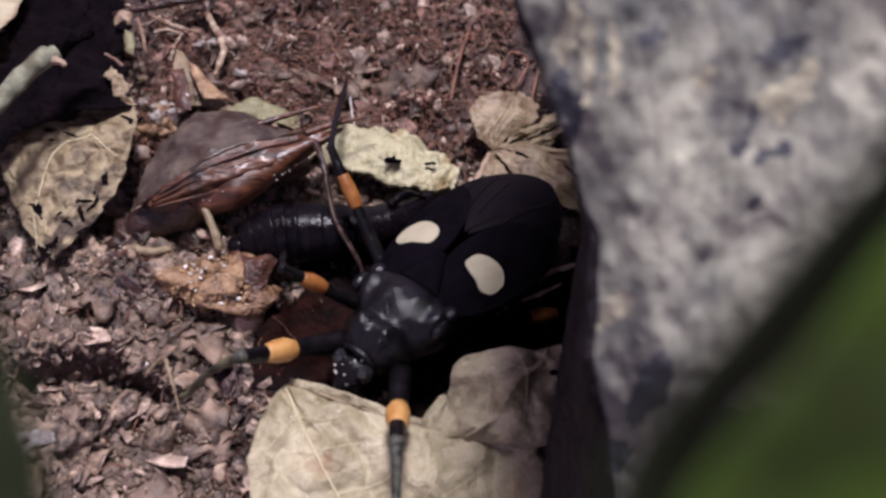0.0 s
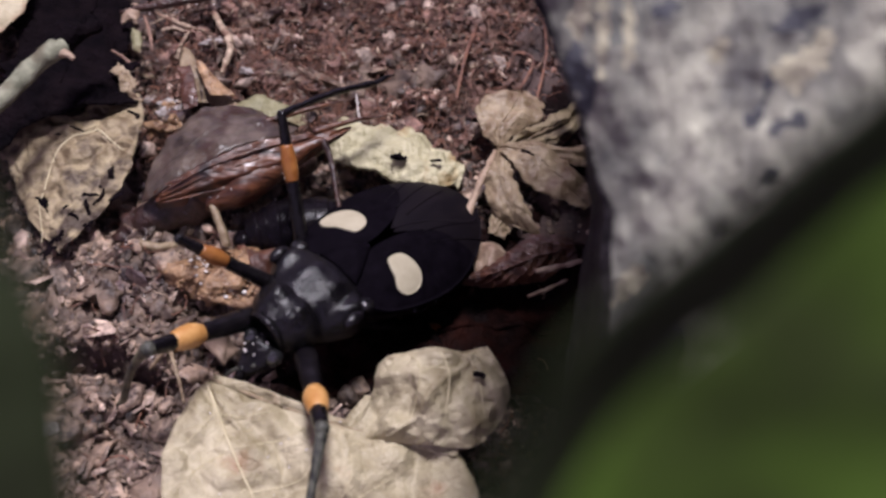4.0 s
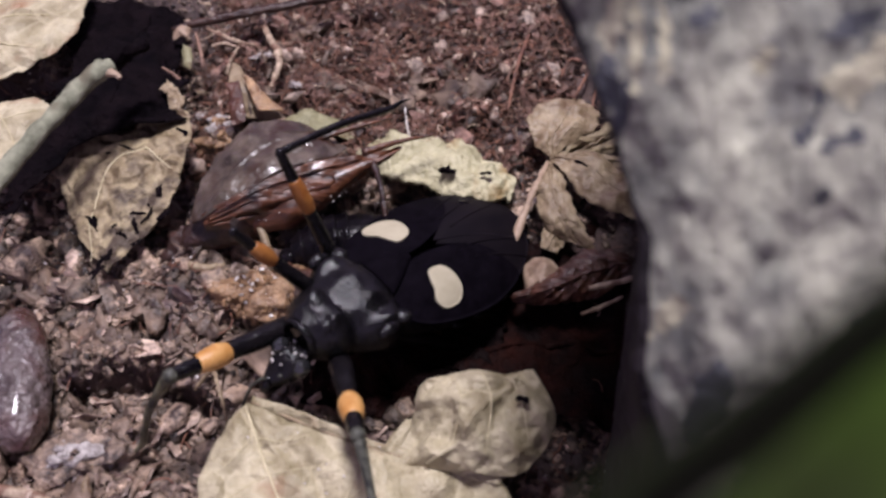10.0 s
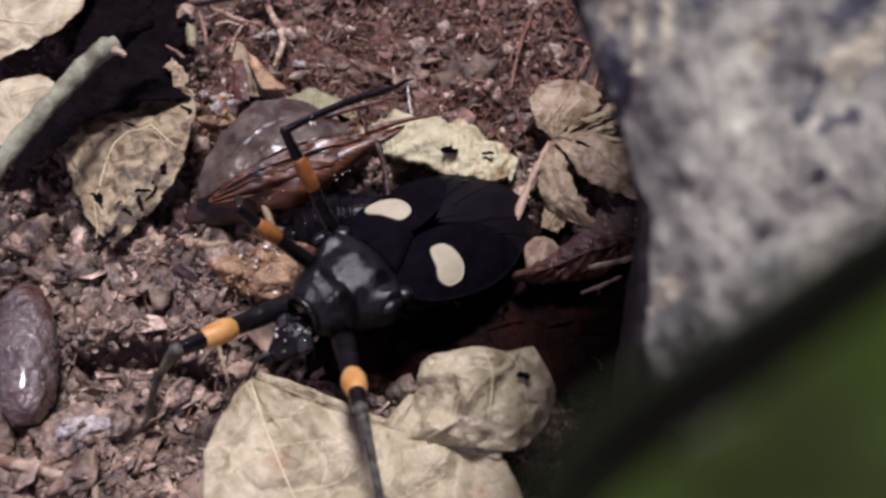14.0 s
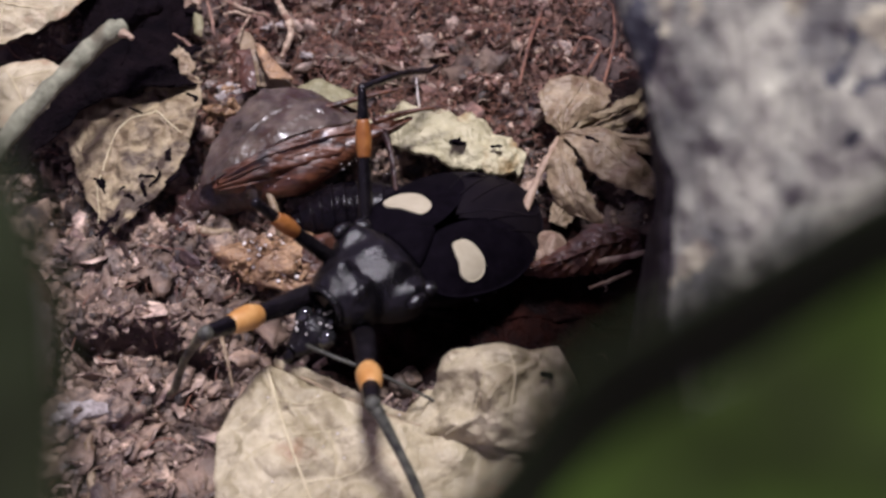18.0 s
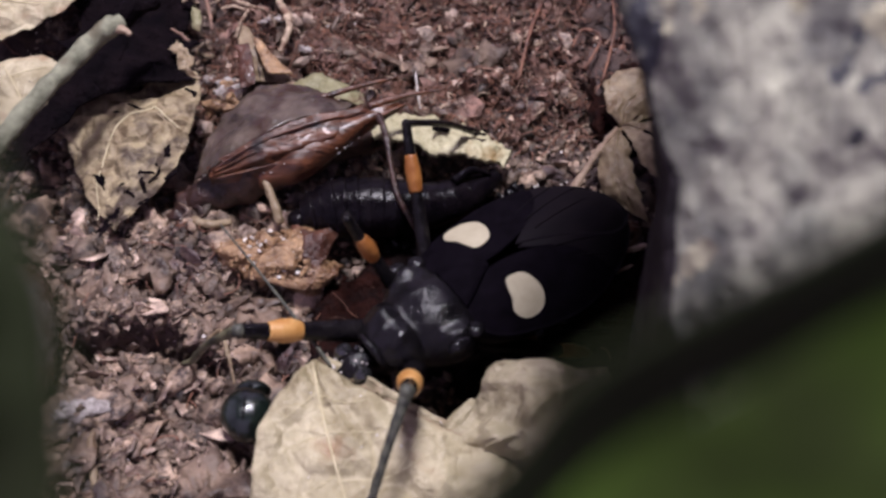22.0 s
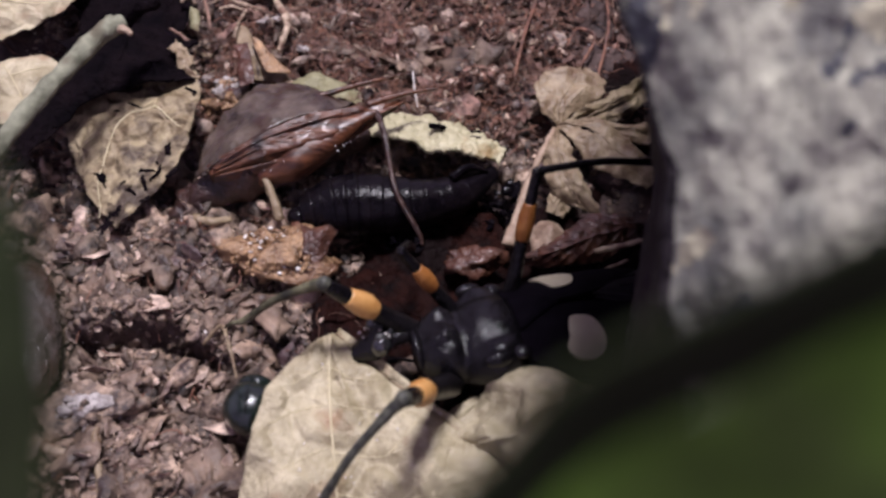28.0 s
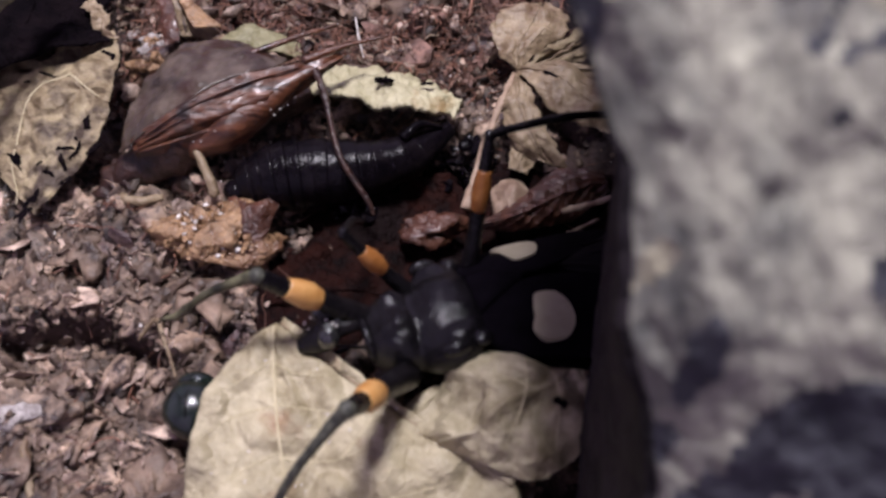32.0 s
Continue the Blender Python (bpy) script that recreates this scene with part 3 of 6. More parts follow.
# ---- bark ----
def make_bark():
    """A slab of cork bark that overhangs the soil: furrowed face, side coloured dark as shade, foot resting further
    off.
    """
    at = (34.0, -26.0, 0.0)
    bark = thing("bark_slab", "thick grey furrowed cork bark slab overhanging the soil", "bark", at)
    nv, ns, nf = 210, 26, 170
    y = np.linspace(-46, 32, nv)
    edge = np.interp(y, [-46, -30, -22, -13, -6, 1, 6.2, 8.2, 9.6, 13, 22, 42], [6.6, 8.2, 9.4, 10.5, 10.6, 10.2, 9.1, 7.9, 7.1, 6.3, 5.4, 3.4])
    edge = edge + 0.5 * fbm(np.stack([y, 0 * y, 0 * y], 1), 5, 3, 31)
    foot = np.interp(y, [-46, -12, 0, 5, 42], [8.2, 13.6, 17.0, 18.4, 22.0])
    rows = []
    for k, (yy, e, fo) in enumerate(zip(y, edge, foot)):
        s = np.linspace(0, 1, ns)[:, None]
        low = np.array([fo, yy * 1.55, -76.0])
        sink = 1 + 0.017 * min(0.0, yy - 4.0) ** 2 / 44
        high = np.array([e, yy, -46.0]) * sink
        side = low + (high - low) * s
        u = np.linspace(0.012, 1, nf)
        xf = e + 58 * u**1.25
        round_off = 1.6 * np.exp(-(xf - e) / 1.3)
        face = np.stack([xf, np.full(nf, yy), -46.0 - round_off + 0.5 * np.minimum(xf - e, 30) + 1.2], 1)
        face *= sink
        rows.append(np.vstack([side, face]))
    v = np.array(rows)
    flat = v.reshape(-1, 3)
    w = flat * np.array([1.6, 0.3, 1])
    bump = 0.5 * fbm(w, 6, 3, 41) + 0.26 * fbm(w * [1, 1.6, 1], 2.2, 3, 47) + 0.16 * fbm(flat, 0.8, 2, 51)
    pits = np.clip(fbm(flat, 3.0, 2, 61) - 0.45, 0, 1) * 0.6
    lift = (bump - pits).reshape(nv, ns + nf)
    lift[:, :ns] *= np.linspace(1, 0.8, ns)[None]
    v[:, :, 2] += np.where(np.arange(ns + nf) >= ns, lift, 0)
    v[:, :, 0] -= np.where(np.arange(ns + nf) < ns, lift, lift * 0.35)
    # underside, back to the soil far from the bug
    under = v[:, :1] + np.array([26.0, -12.0, -52.0])
    v = np.concatenate([under, v], 1)
    p = v.reshape(-1, 3) @ np.array(pose(0, 0, 0, 35).to_3x3()).T + np.array([0, -57.36, 81.92])
    p[:, 2] = np.maximum(p[:, 2], -3.0)
    p = p.reshape(nv, ns + nf + 1, 3)
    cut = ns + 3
    part("shaded_side", moved((p[:, :cut].reshape(-1, 3), [f[::-1] for f in grid_faces(nv, cut)]), at), BARK_SIDE, bark)
    face = p[:, cut - 1:]
    quads = np.array([f[::-1] for f in grid_faces(nv, face.shape[1])])
    face = face.reshape(-1, 3)
    mid = face[quads].mean(1)
    wander = np.stack([fbm(mid, 1.4, 3, 81), fbm(mid, 1.4, 3, 83)], 1) * 0.24
    patch = np.zeros(len(mid), int)
    pale = ((18.2, -28.1, (1.15, 0.7, 0.1)), (18.9, -27.6, (0.6, 0.5, 0.1)), (9.6, -23.7, (0.26, 1.5, 0.1)), (10.7, -24.2, (0.25, 1.5, 0.1)), (8.8, -22.3, (0.5, 0.7, 0.1)), (14.9, -26.2, (0.3, 0.4, 0.08)), (11.6, -33.4, (0.6, 0.5, 0.08)))
    # First two put a facet's shade into colour; the rest are pits and stains.
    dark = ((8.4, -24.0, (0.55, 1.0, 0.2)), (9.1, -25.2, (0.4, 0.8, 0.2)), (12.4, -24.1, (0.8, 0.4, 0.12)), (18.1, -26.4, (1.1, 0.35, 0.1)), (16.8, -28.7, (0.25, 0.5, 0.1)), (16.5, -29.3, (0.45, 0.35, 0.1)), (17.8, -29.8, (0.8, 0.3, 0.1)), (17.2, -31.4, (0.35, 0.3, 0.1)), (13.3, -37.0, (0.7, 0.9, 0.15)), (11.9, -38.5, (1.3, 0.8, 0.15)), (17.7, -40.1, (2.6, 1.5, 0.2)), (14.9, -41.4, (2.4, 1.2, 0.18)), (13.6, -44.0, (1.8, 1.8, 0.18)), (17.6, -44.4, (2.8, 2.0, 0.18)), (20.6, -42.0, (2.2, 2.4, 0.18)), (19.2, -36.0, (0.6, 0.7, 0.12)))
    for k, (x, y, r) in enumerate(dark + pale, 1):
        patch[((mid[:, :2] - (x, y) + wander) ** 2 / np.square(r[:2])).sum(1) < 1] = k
    for k in range(len(dark + pale) + 1):
        q = quads[patch == k]
        if len(q):
            used, index = np.unique(q, return_inverse=True)
            piece = moved((face[used], index.reshape(q.shape).tolist()), at)
            if k == 0:
                part("bark_face", piece, BARK, bark)
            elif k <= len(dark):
                part("dark_patch", piece, WEATHERED_AND_SHADE, bark, "dark patch, weathered bark and facet shade")
            else:
                part("lichen_patch", piece, LICHEN, bark, "pale beige crust of lichen")



make_bark()


# ---- leaves ----
def make_pale_leaf():
    """The big pale dead leaf that the bug drags: flat blade, one corner curled up, ribs proud of the blade."""
    at = (-17.3, -19.8, 0.0)
    leaf = thing("pale_dead_leaf", "large pale beige dead leaf with one curled lobe, under the bug", "leaf", at)
    a = [(-18.0, -19.6, 5.2), (-20.0, -23.0, 5.8), (-20.8, -27.0, 6.2), (-20.3, -32.0, 6.0), (-18.5, -40.0, 4.5), (-14.0, -50.0, 2.5)]
    b = [(-17.6, -19.7, 5.2), (-12.5, -22.2, 5.6), (-7.0, -24.4, 5.8), (-1.0, -26.4, 6.4), (6.0, -29.0, 6.4), (9.0, -46.0, 3.0)]
    blade = sheet(a, b, 90, 70, 0.9, 1.2, 5.0, 3, 0.18, 0.12, 5, 0.3)
    part("blade", moved(blade, at), PALE, leaf)
    a2 = [(-4.6, -26.0, 6.0), (-2.4, -21.6, 6.6), (-1.6, -19.6, 8.4), (2.2, -18.7, 9.4), (6.0, -18.9, 9.2)]
    b2 = [(2.2, -27.2, 6.8), (6.5, -27.6, 7.2), (9.0, -25.5, 7.8), (10.2, -22.4, 8.4), (8.4, -18.4, 9.4)]
    curl = sheet(a2, b2, 60, 60, 2.6, 1.1, 3.2, 12, 0.18, 0.12, 4, 0.36)
    part("curled_lobe", moved(curl, at), PALE, leaf, "curled leaf corner with a small dark hole")
    for pts in ([(1.0, -19.2, 9), (1.8, -22.0, 9), (0.8, -26.0, 8)], [(3.6, -19.2, 9), (4.4, -22.2, 9), (3.8, -26.6, 8)], [(6.0, -19.2, 9), (7.0, -21.8, 9), (7.6, -25.0, 8)], [(1.8, -22.0, 9), (3.0, -21.4, 9), (4.2, -21.6, 9)]):
        part("vein", moved(tube(drape(pts, curl, 0.02), [0.09, 0.08, 0.05], 6, 26, 0.3), at), VEIN, leaf)
    a3 = [(-5.4, -25.2, 5.6), (-4.8, -23.2, 5.2), (-3.2, -21.4, 5.4)]
    b3 = [(0.5, -26.8, 6.2), (-0.6, -24.2, 5.4), (-1.6, -21.4, 5.6)]
    part("folded_flap", moved(sheet(a3, b3, 20, 16, 0.5, 0.25, 2.5, 14, 0.15), at), PALE, leaf)
    part("rim", moved(tube([(-17.6, -19.5, 5.5), (-14.6, -21.0, 5.9), (-10.6, -22.8, 6.1), (-6.6, -24.4, 6.2), (-3.0, -25.6, 6.6), (1.6, -26.8, 7.2)], [0.12, 0.18, 0.2, 0.18, 0.12], 8, 40, 0.4), at), TAN, leaf)
    lip = [(-17.7, -19.7, 5.3), (-12.5, -22.2, 6.0), (-7.0, -24.4, 6.2), (-1.0, -26.4, 6.7), (5.0, -28.4, 6.9)]
    part("turned_up_edge", moved(sheet(lip, [(x + 0.3, y + 0.75, z + 0.55 + 0.35 * math.sin(k * 1.9)) for k, (x, y, z) in enumerate(lip)], 60, 8, 0.12, 0.28, 1.6, 5, 0.16, 0.12), at), PALE, leaf, "crinkled upturned margin")
    for k, pts in enumerate(([(-17.9, -20.2, 5.8), (-15.0, -27.0, 7.7), (-11.5, -34.0, 7.6), (-6.0, -46.0, 5.2)], [(-16.6, -23.2, 7.0), (-18.2, -25.4, 7.0), (-19.6, -27.0, 6.6)],
                             [(-15.0, -27.0, 7.0), (-17.4, -28.4, 7.0), (-19.4, -31.0, 6.6)], [(-13.4, -30.6, 7.8), (-15.6, -32.8, 7.4), (-18.0, -36.0, 6.4)],
                             [(-16.4, -23.6, 7.7), (-14.0, -24.0, 7.7), (-11.6, -23.4, 7.3)], [(-15.0, -27.0, 7.7), (-11.4, -26.6, 7.7), (-8.4, -25.2, 7.3)],
                             [(-13.2, -31.0, 7.8), (-8.4, -29.8, 7.7), (-3.6, -26.6, 7.3)], [(-11.4, -34.2, 7.4), (-6.0, -33.0, 7.3), (1.0, -28.8, 6.8)],
                             [(-11.4, -26.6, 7.4), (-10.6, -28.4, 7.3), (-10.4, -30.4, 6.8)], [(-8.4, -29.8, 7.4), (-7.2, -27.4, 7.3), (-6.8, -25.4, 6.8)], [(-6.0, -33.0, 7.4), (-4.4, -30.6, 7.3), (-4.4, -27.8, 6.8)])):
        part("vein", moved(tube(drape(pts, blade, 0.02), [0.13, 0.11, 0.07] if k == 0 else [0.07, 0.06, 0.03], 6, 30, 0.2), at), VEIN, leaf)
    # White beads stand in for small glints on the blade.
    drops = np.random.default_rng(8)
    for k in range(18):
        x, y = drops.uniform(-18, -2), drops.uniform(-36, -23)
        spot = drape([(x, y, 0), (x + 0.01, y, 0)], blade, 0.04, 2)[0]
        part("dew_drop", moved(blob(spot, np.array([1, 1, 0.6]) * drops.uniform(0.06, 0.13), k, 0.1, nu=6, nv=8), at), GRIT_AND_GLINT, leaf)
    part("hole", moved(blob((7.2, -22.2, 11.0), (0.6, 0.45, 0.12), 5, 0.4), at), SHADE_AND_HOLES, leaf, "dark hole in the leaf")
    return leaf


pale_leaf = make_pale_leaf()


def simple_leaf(name, label, a, b, material, at, vein=None, vein_r=0.2, category="leaf", extra=(), vein_mat=None, holes=0, **shape):
    leaf = thing(name, label, category, at)
    blade = sheet(a, b, **shape)
    part("blade", moved(blade, at), material, leaf)
    for pts in ([vein] if vein else []) + list(extra):
        part("vein", moved(tube(drape(pts, blade, 0.02), [vein_r, vein_r * 0.9, vein_r * 0.5], 6, 26, 0.3), at), vein_mat or VEIN, leaf)
    r = np.random.default_rng(len(name) + holes)
    top = blade[0][: len(blade[0]) // 2]
    for k in range(holes):
        c = top[r.integers(len(top))]
        way = r.normal(0, 1, 2) * r.uniform(0.3, 0.9)
        line = drape([c, c + [way[0], way[1], 0], c + [way[0] * 1.4 + r.normal(0, 0.3), way[1] * 1.8, 0]], blade, 0.0, 10)
        part("decayed_hole", moved(tube(line, [r.uniform(0.12, 0.3), r.uniform(0.2, 0.4), 0.08], 6, 10, 0.5, k, 0.3), at), SHADE_AND_HOLES, leaf)
    return leaf


simple_leaf("skeleton_leaf", "dry cream leaf with dark decayed patches, edge upturned", 
            [(-38.2, 24.7, 3.0), (-44.6, 15.2, 3.6), (-43.2, 9.3, 2.8), (-39.2, 1.8, 2.0), (-35.2, -2.9, 2.2)],
            [(-38.0, 24.7, 3.0), (-30.0, 18.9, 4.6), (-28.3, 12.0, 5.8), (-29.4, 5.8, 4.4), (-35.0, -2.8, 2.4)], DRY, (-36, 10, 2),
            [(-32.9, 12.0, 6.6), (-36.2, 10.9, 6.6), (-37.9, 7.0, 5.8), (-38.2, 3.0, 4.0), (-37.6, -1.2, 3.0)], 0.11, vein_mat=VEIN, nu=90, nv=64, bulge=0.9, wrinkle=0.6, size=2.4, seed=22, ragged=0.2, ribs=6, rib=0.16, holes=34,
            extra=[[(-33.0, 12, 6), (-31.4, 10.4, 5), (-29.6, 9.0, 5)]])
simple_leaf("cream_leaf", "pale crumpled dead leaf lying beside a twig", [(-66, 42, 5), (-60.5, 28.4, 6.5), (-54.3, 22.4, 6)], [(-46.4, 44.0, 5), (-45.2, 30.5, 7), (-53.0, 22.6, 6)], PALE, (-56, 30, 4), [(-60, 40, 6), (-55, 32, 6), (-53.6, 23, 6)], 0.12, extra=[[(-58, 36, 6), (-53, 38, 6), (-48, 41, 6)], [(-55.4, 32, 6), (-51, 33, 6), (-46.5, 35, 6)], [(-54.4, 28, 6), (-50, 27.5, 6), (-48, 28.5, 6)]],
            nu=36, nv=30, bulge=1.0, wrinkle=0.8, size=3.5, seed=31, ragged=0.3)
simple_leaf("cream_leaf", "small pale leaf scrap under a twig", [(-55.8, 16.9, 5.5), (-52, 9.8, 6), (-47.7, 8.4, 6)], [(-48.0, 20.6, 6), (-44.6, 16.8, 6.4), (-45.2, 10.9, 6)], PALE, (-50, 14, 4), [(-51.6, 18, 6), (-48.6, 13.6, 6), (-46.6, 9.8, 6)], 0.1, extra=[[(-50, 15.6, 6), (-47.6, 16.6, 6), (-46, 17.4, 6)]],
            nu=30, nv=24, bulge=0.8, wrinkle=0.5, size=3.0, seed=37, ragged=0.25)
# Added sheet: its black stands for the shade over the hollow and pale leaf.
simple_leaf("rotten_leaf", "near-black leaf sheet standing in for shade over a pale leaf", [(-50, 44, 1), (-47, 31, 4), (-46, 22, 6), (-46.8, 14.0, 6.0), (-47.0, 8.0, 5.8), (-46.6, 2.0, 5.4)], [(-36, 48, -3), (-34.5, 36, 0), (-32.6, 26, 3), (-30.6, 19, 5.5), (-29.4, 15.0, 7.0), (-36.0, 13.8, 7.6), (-42.2, 9.0, 7.0), (-46.0, 2.4, 5.8)], SHADE_AND_HOLES, (-37, 32, -2),
            [(-40, 42, 3), (-39, 30, 5.2), (-38, 18, 7.4)], 0.3, vein_mat=SHADE_AND_HOLES, nu=90, nv=40, bulge=0.8, wrinkle=0.9, size=2.4, seed=41, ragged=1.8)
# Three litter sheets whose near-black colour stands in for shade on the soil.
simple_leaf("humus_mat", "reddish rotten litter blackened as shade in a hollow", [(2, -13, -1.6), (3, -6, -2.2), (6, 0, -1.6), (10, 3, -1)], [(27, -24, -2), (27, -14, -2.4), (26, -6, -1.2), (24, 0, -0.6)], SHADED_HUMUS, (15, -10, -4), [(4, -10, -1), (13, -9, -1), (24, -11, -1)], 0.4,
            vein_mat=SHADED_HUMUS, category="litter", nu=50, nv=40, bulge=-0.6, wrinkle=1.1, size=2.4, seed=43, ragged=1.2)
simple_leaf("humus_mat", "litter blackened as shade against the bark", [(15, -2, -1.4), (17, 8, -1.2), (17.6, 16, -1), (16.5, 24, -0.6), (15.5, 33, -1)], [(30, -4, -2), (31, 8, -2), (31, 16, -1.6), (31, 24, -1.2), (30, 34, -1.2)], SHADED_HUMUS, (23, 14, -4), category="litter",
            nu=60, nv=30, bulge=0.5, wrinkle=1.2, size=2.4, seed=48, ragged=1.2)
simple_leaf("humus_mat", "reddish folded litter blackened as shade under the bug", [(-14, -17, -0.6), (-14, -10, -0.8), (-11, -3, -1.4), (-8, 2, -1.2)], [(4, -20, -1.6), (6, -12, -2.4), (7, -5, -2.4), (6, 2, -1.2)], SHADED_HUMUS, (-4, -9, -4), [(-13, -12, 0), (-5, -11, -1), (5, -13, -1)], 0.4,
            vein_mat=SHADED_HUMUS, category="litter", nu=60, nv=50, bulge=0.6, wrinkle=1.0, size=2.2, seed=49, ragged=1.0)
simple_leaf("russet_leaf_scrap", "small russet pointed leaf scrap standing in fibres", [(-25.8, 28.4, 3.5), (-25.8, 24, 3.5), (-25.0, 20.6, 2)], [(-25.2, 28.2, 3.5), (-21.6, 23.4, 2.6), (-18.0, 19.4, 2)], TAN, (-23, 23, 0),
            nu=24, nv=18, bulge=0.8, wrinkle=0.35, size=2, seed=44, ragged=0.15)

simple_leaf("russet_flake", "upright russet flake of insect shell behind the cricket", [(-23.8, 24.2, 5.4), (-22.6, 21.6, 4.8), (-21.4, 19.4, 4.2)], [(-23.4, 24.2, 5.2), (-20.8, 22.4, 3.8), (-18.8, 20.4, 3.0)], CLOD, (-22, 21, 0), category="flake",
            nu=20, nv=16, bulge=0.6, wrinkle=0.25, size=1.6, seed=45, ragged=0.12)
simple_leaf("dark_flake", "upright dark red-brown flake of insect shell", [(-25.6, 23.0, 5.2), (-25.0, 20.0, 4.6), (-24.4, 17.0, 4.2)], [(-24.2, 23.4, 5.4), (-23.2, 20.0, 5.2), (-22.8, 17.2, 4.6)], HUSK, (-24, 20, 0), category="flake",
            nu=20, nv=16, bulge=0.5, wrinkle=0.25, size=1.6, seed=46, ragged=0.12)


def wood_chips():
    """Small pale chips and crumbs round the hollow behind the cricket."""
    r = np.random.default_rng(61)
    spots = ((-34.9, 37.1, 2.2), (-32.0, 31.0, 1.6), (-26.1, 26.8, 1.8), (-22.6, 32.6, 2.4), (-18.0, 27.3, 1.2), (-27.8, 22.8, 1.7), (-21.5, 36.0, 2.2), (-30.0, 34.0, 1.5), (-27.0, 30.0, 1.3), (-24.6, 28.6, 1.2), (-29.6, 27.0, 1.0), (-14.5, 31.0, 1.0), (-12.5, 25.0, 0.9))
    for k, (x, y, size) in enumerate(spots):
        z = float(ground_z(x, y)) + 0.5
        chip = thing("wood_chip", "small pale splintered wood chip on dark soil" if k % 2 else "short bent tan bark shaving on dark soil", "wood chip", (x, y, z), group="pale chips by the cricket")
        a = r.uniform(0, 6.28)
        way = np.array([np.cos(a), np.sin(a), r.normal(0.25, 0.25)]) * size
        bend = np.array([-way[1], way[0], 0.8]) * r.uniform(0.1, 0.4)
        part("chip", tube([-way, bend, way * r.uniform(0.8, 1.2)], [0.12, size * 0.3, size * 0.26, 0.1], 8, 16, 0.6, k, 0.4), (CHAFF, TAN, ROOT, ASH)[k % 4], chip)
    for k, (x, y, size, m) in enumerate(((-28.2, 18.5, 1.7, CLOD), (-26.0, 18.0, 1.2, CLOD), (-27.0, 20.8, 1.2, ASH), (-29.4, 16.2, 0.9, CLOD), (-24.8, 25.4, 1.3, ASH), (-26.9, 22.8, 1.3, ASH), (-28.5, 22.6, 1.0, CLOD), (-31.1, 25.8, 0.8, ASH), (-18.1, 26.8, 0.9, ASH), (-27.0, 21.2, 0.9, CLOD), (-25.8, 18.8, 1.0, CLOD))):
        z = float(ground_z(x, y)) + 1.2
        lumpy = thing("soil_crumb", "glistening amber crumb of resin and soil" if m is CLOD else "pale grey crumb with wet glints", "crumb", (x, y, z), group="crumbs by the cricket")
        part("body", blob((0, 0, 0), (size, size * 0.8, size * 0.6), 200 + k, 0.9, size * 0.6, 16, 20), m, lumpy)


wood_chips()


def make_twig():
    at = (-41, 6, 12)
    twig = thing("twig", "pale green-grey broken twig lying over dead leaves", "twig", at)
    part("stem", moved(tube([(-50, -14, 12.0), (-46.0, -5.7, 13.0), (-41.9, 4.2, 14.0), (-38.1, 10.9, 15.0), (-36.0, 14.0, 15.4), (-35.2, 15.4, 15.2)], [0.9, 0.95, 0.92, 1.0, 1.1, 1.0], 14, 70, 0.2, 3), at), TWIG, twig)
    part("side_bud", moved(tube([(-35.4, 14.4, 15.4), (-34.3, 14.2, 15.2), (-33.6, 13.9, 14.8)], [0.6, 0.45, 0.3], 10, 12, 0.5, 5), at), ROSY, twig)
    # The twig runs on into shade here; that shade is its black colour.
    part("shaded_broken_end", moved(tube([(-35.5, 14.9, 15.3), (-34.2, 17.0, 15.1), (-32.6, 20.0, 14.2)], [1.16, 1.05, 0.8], 14, 18, 0.5, 6), at), SHADE_AND_HOLES, twig)


make_twig()


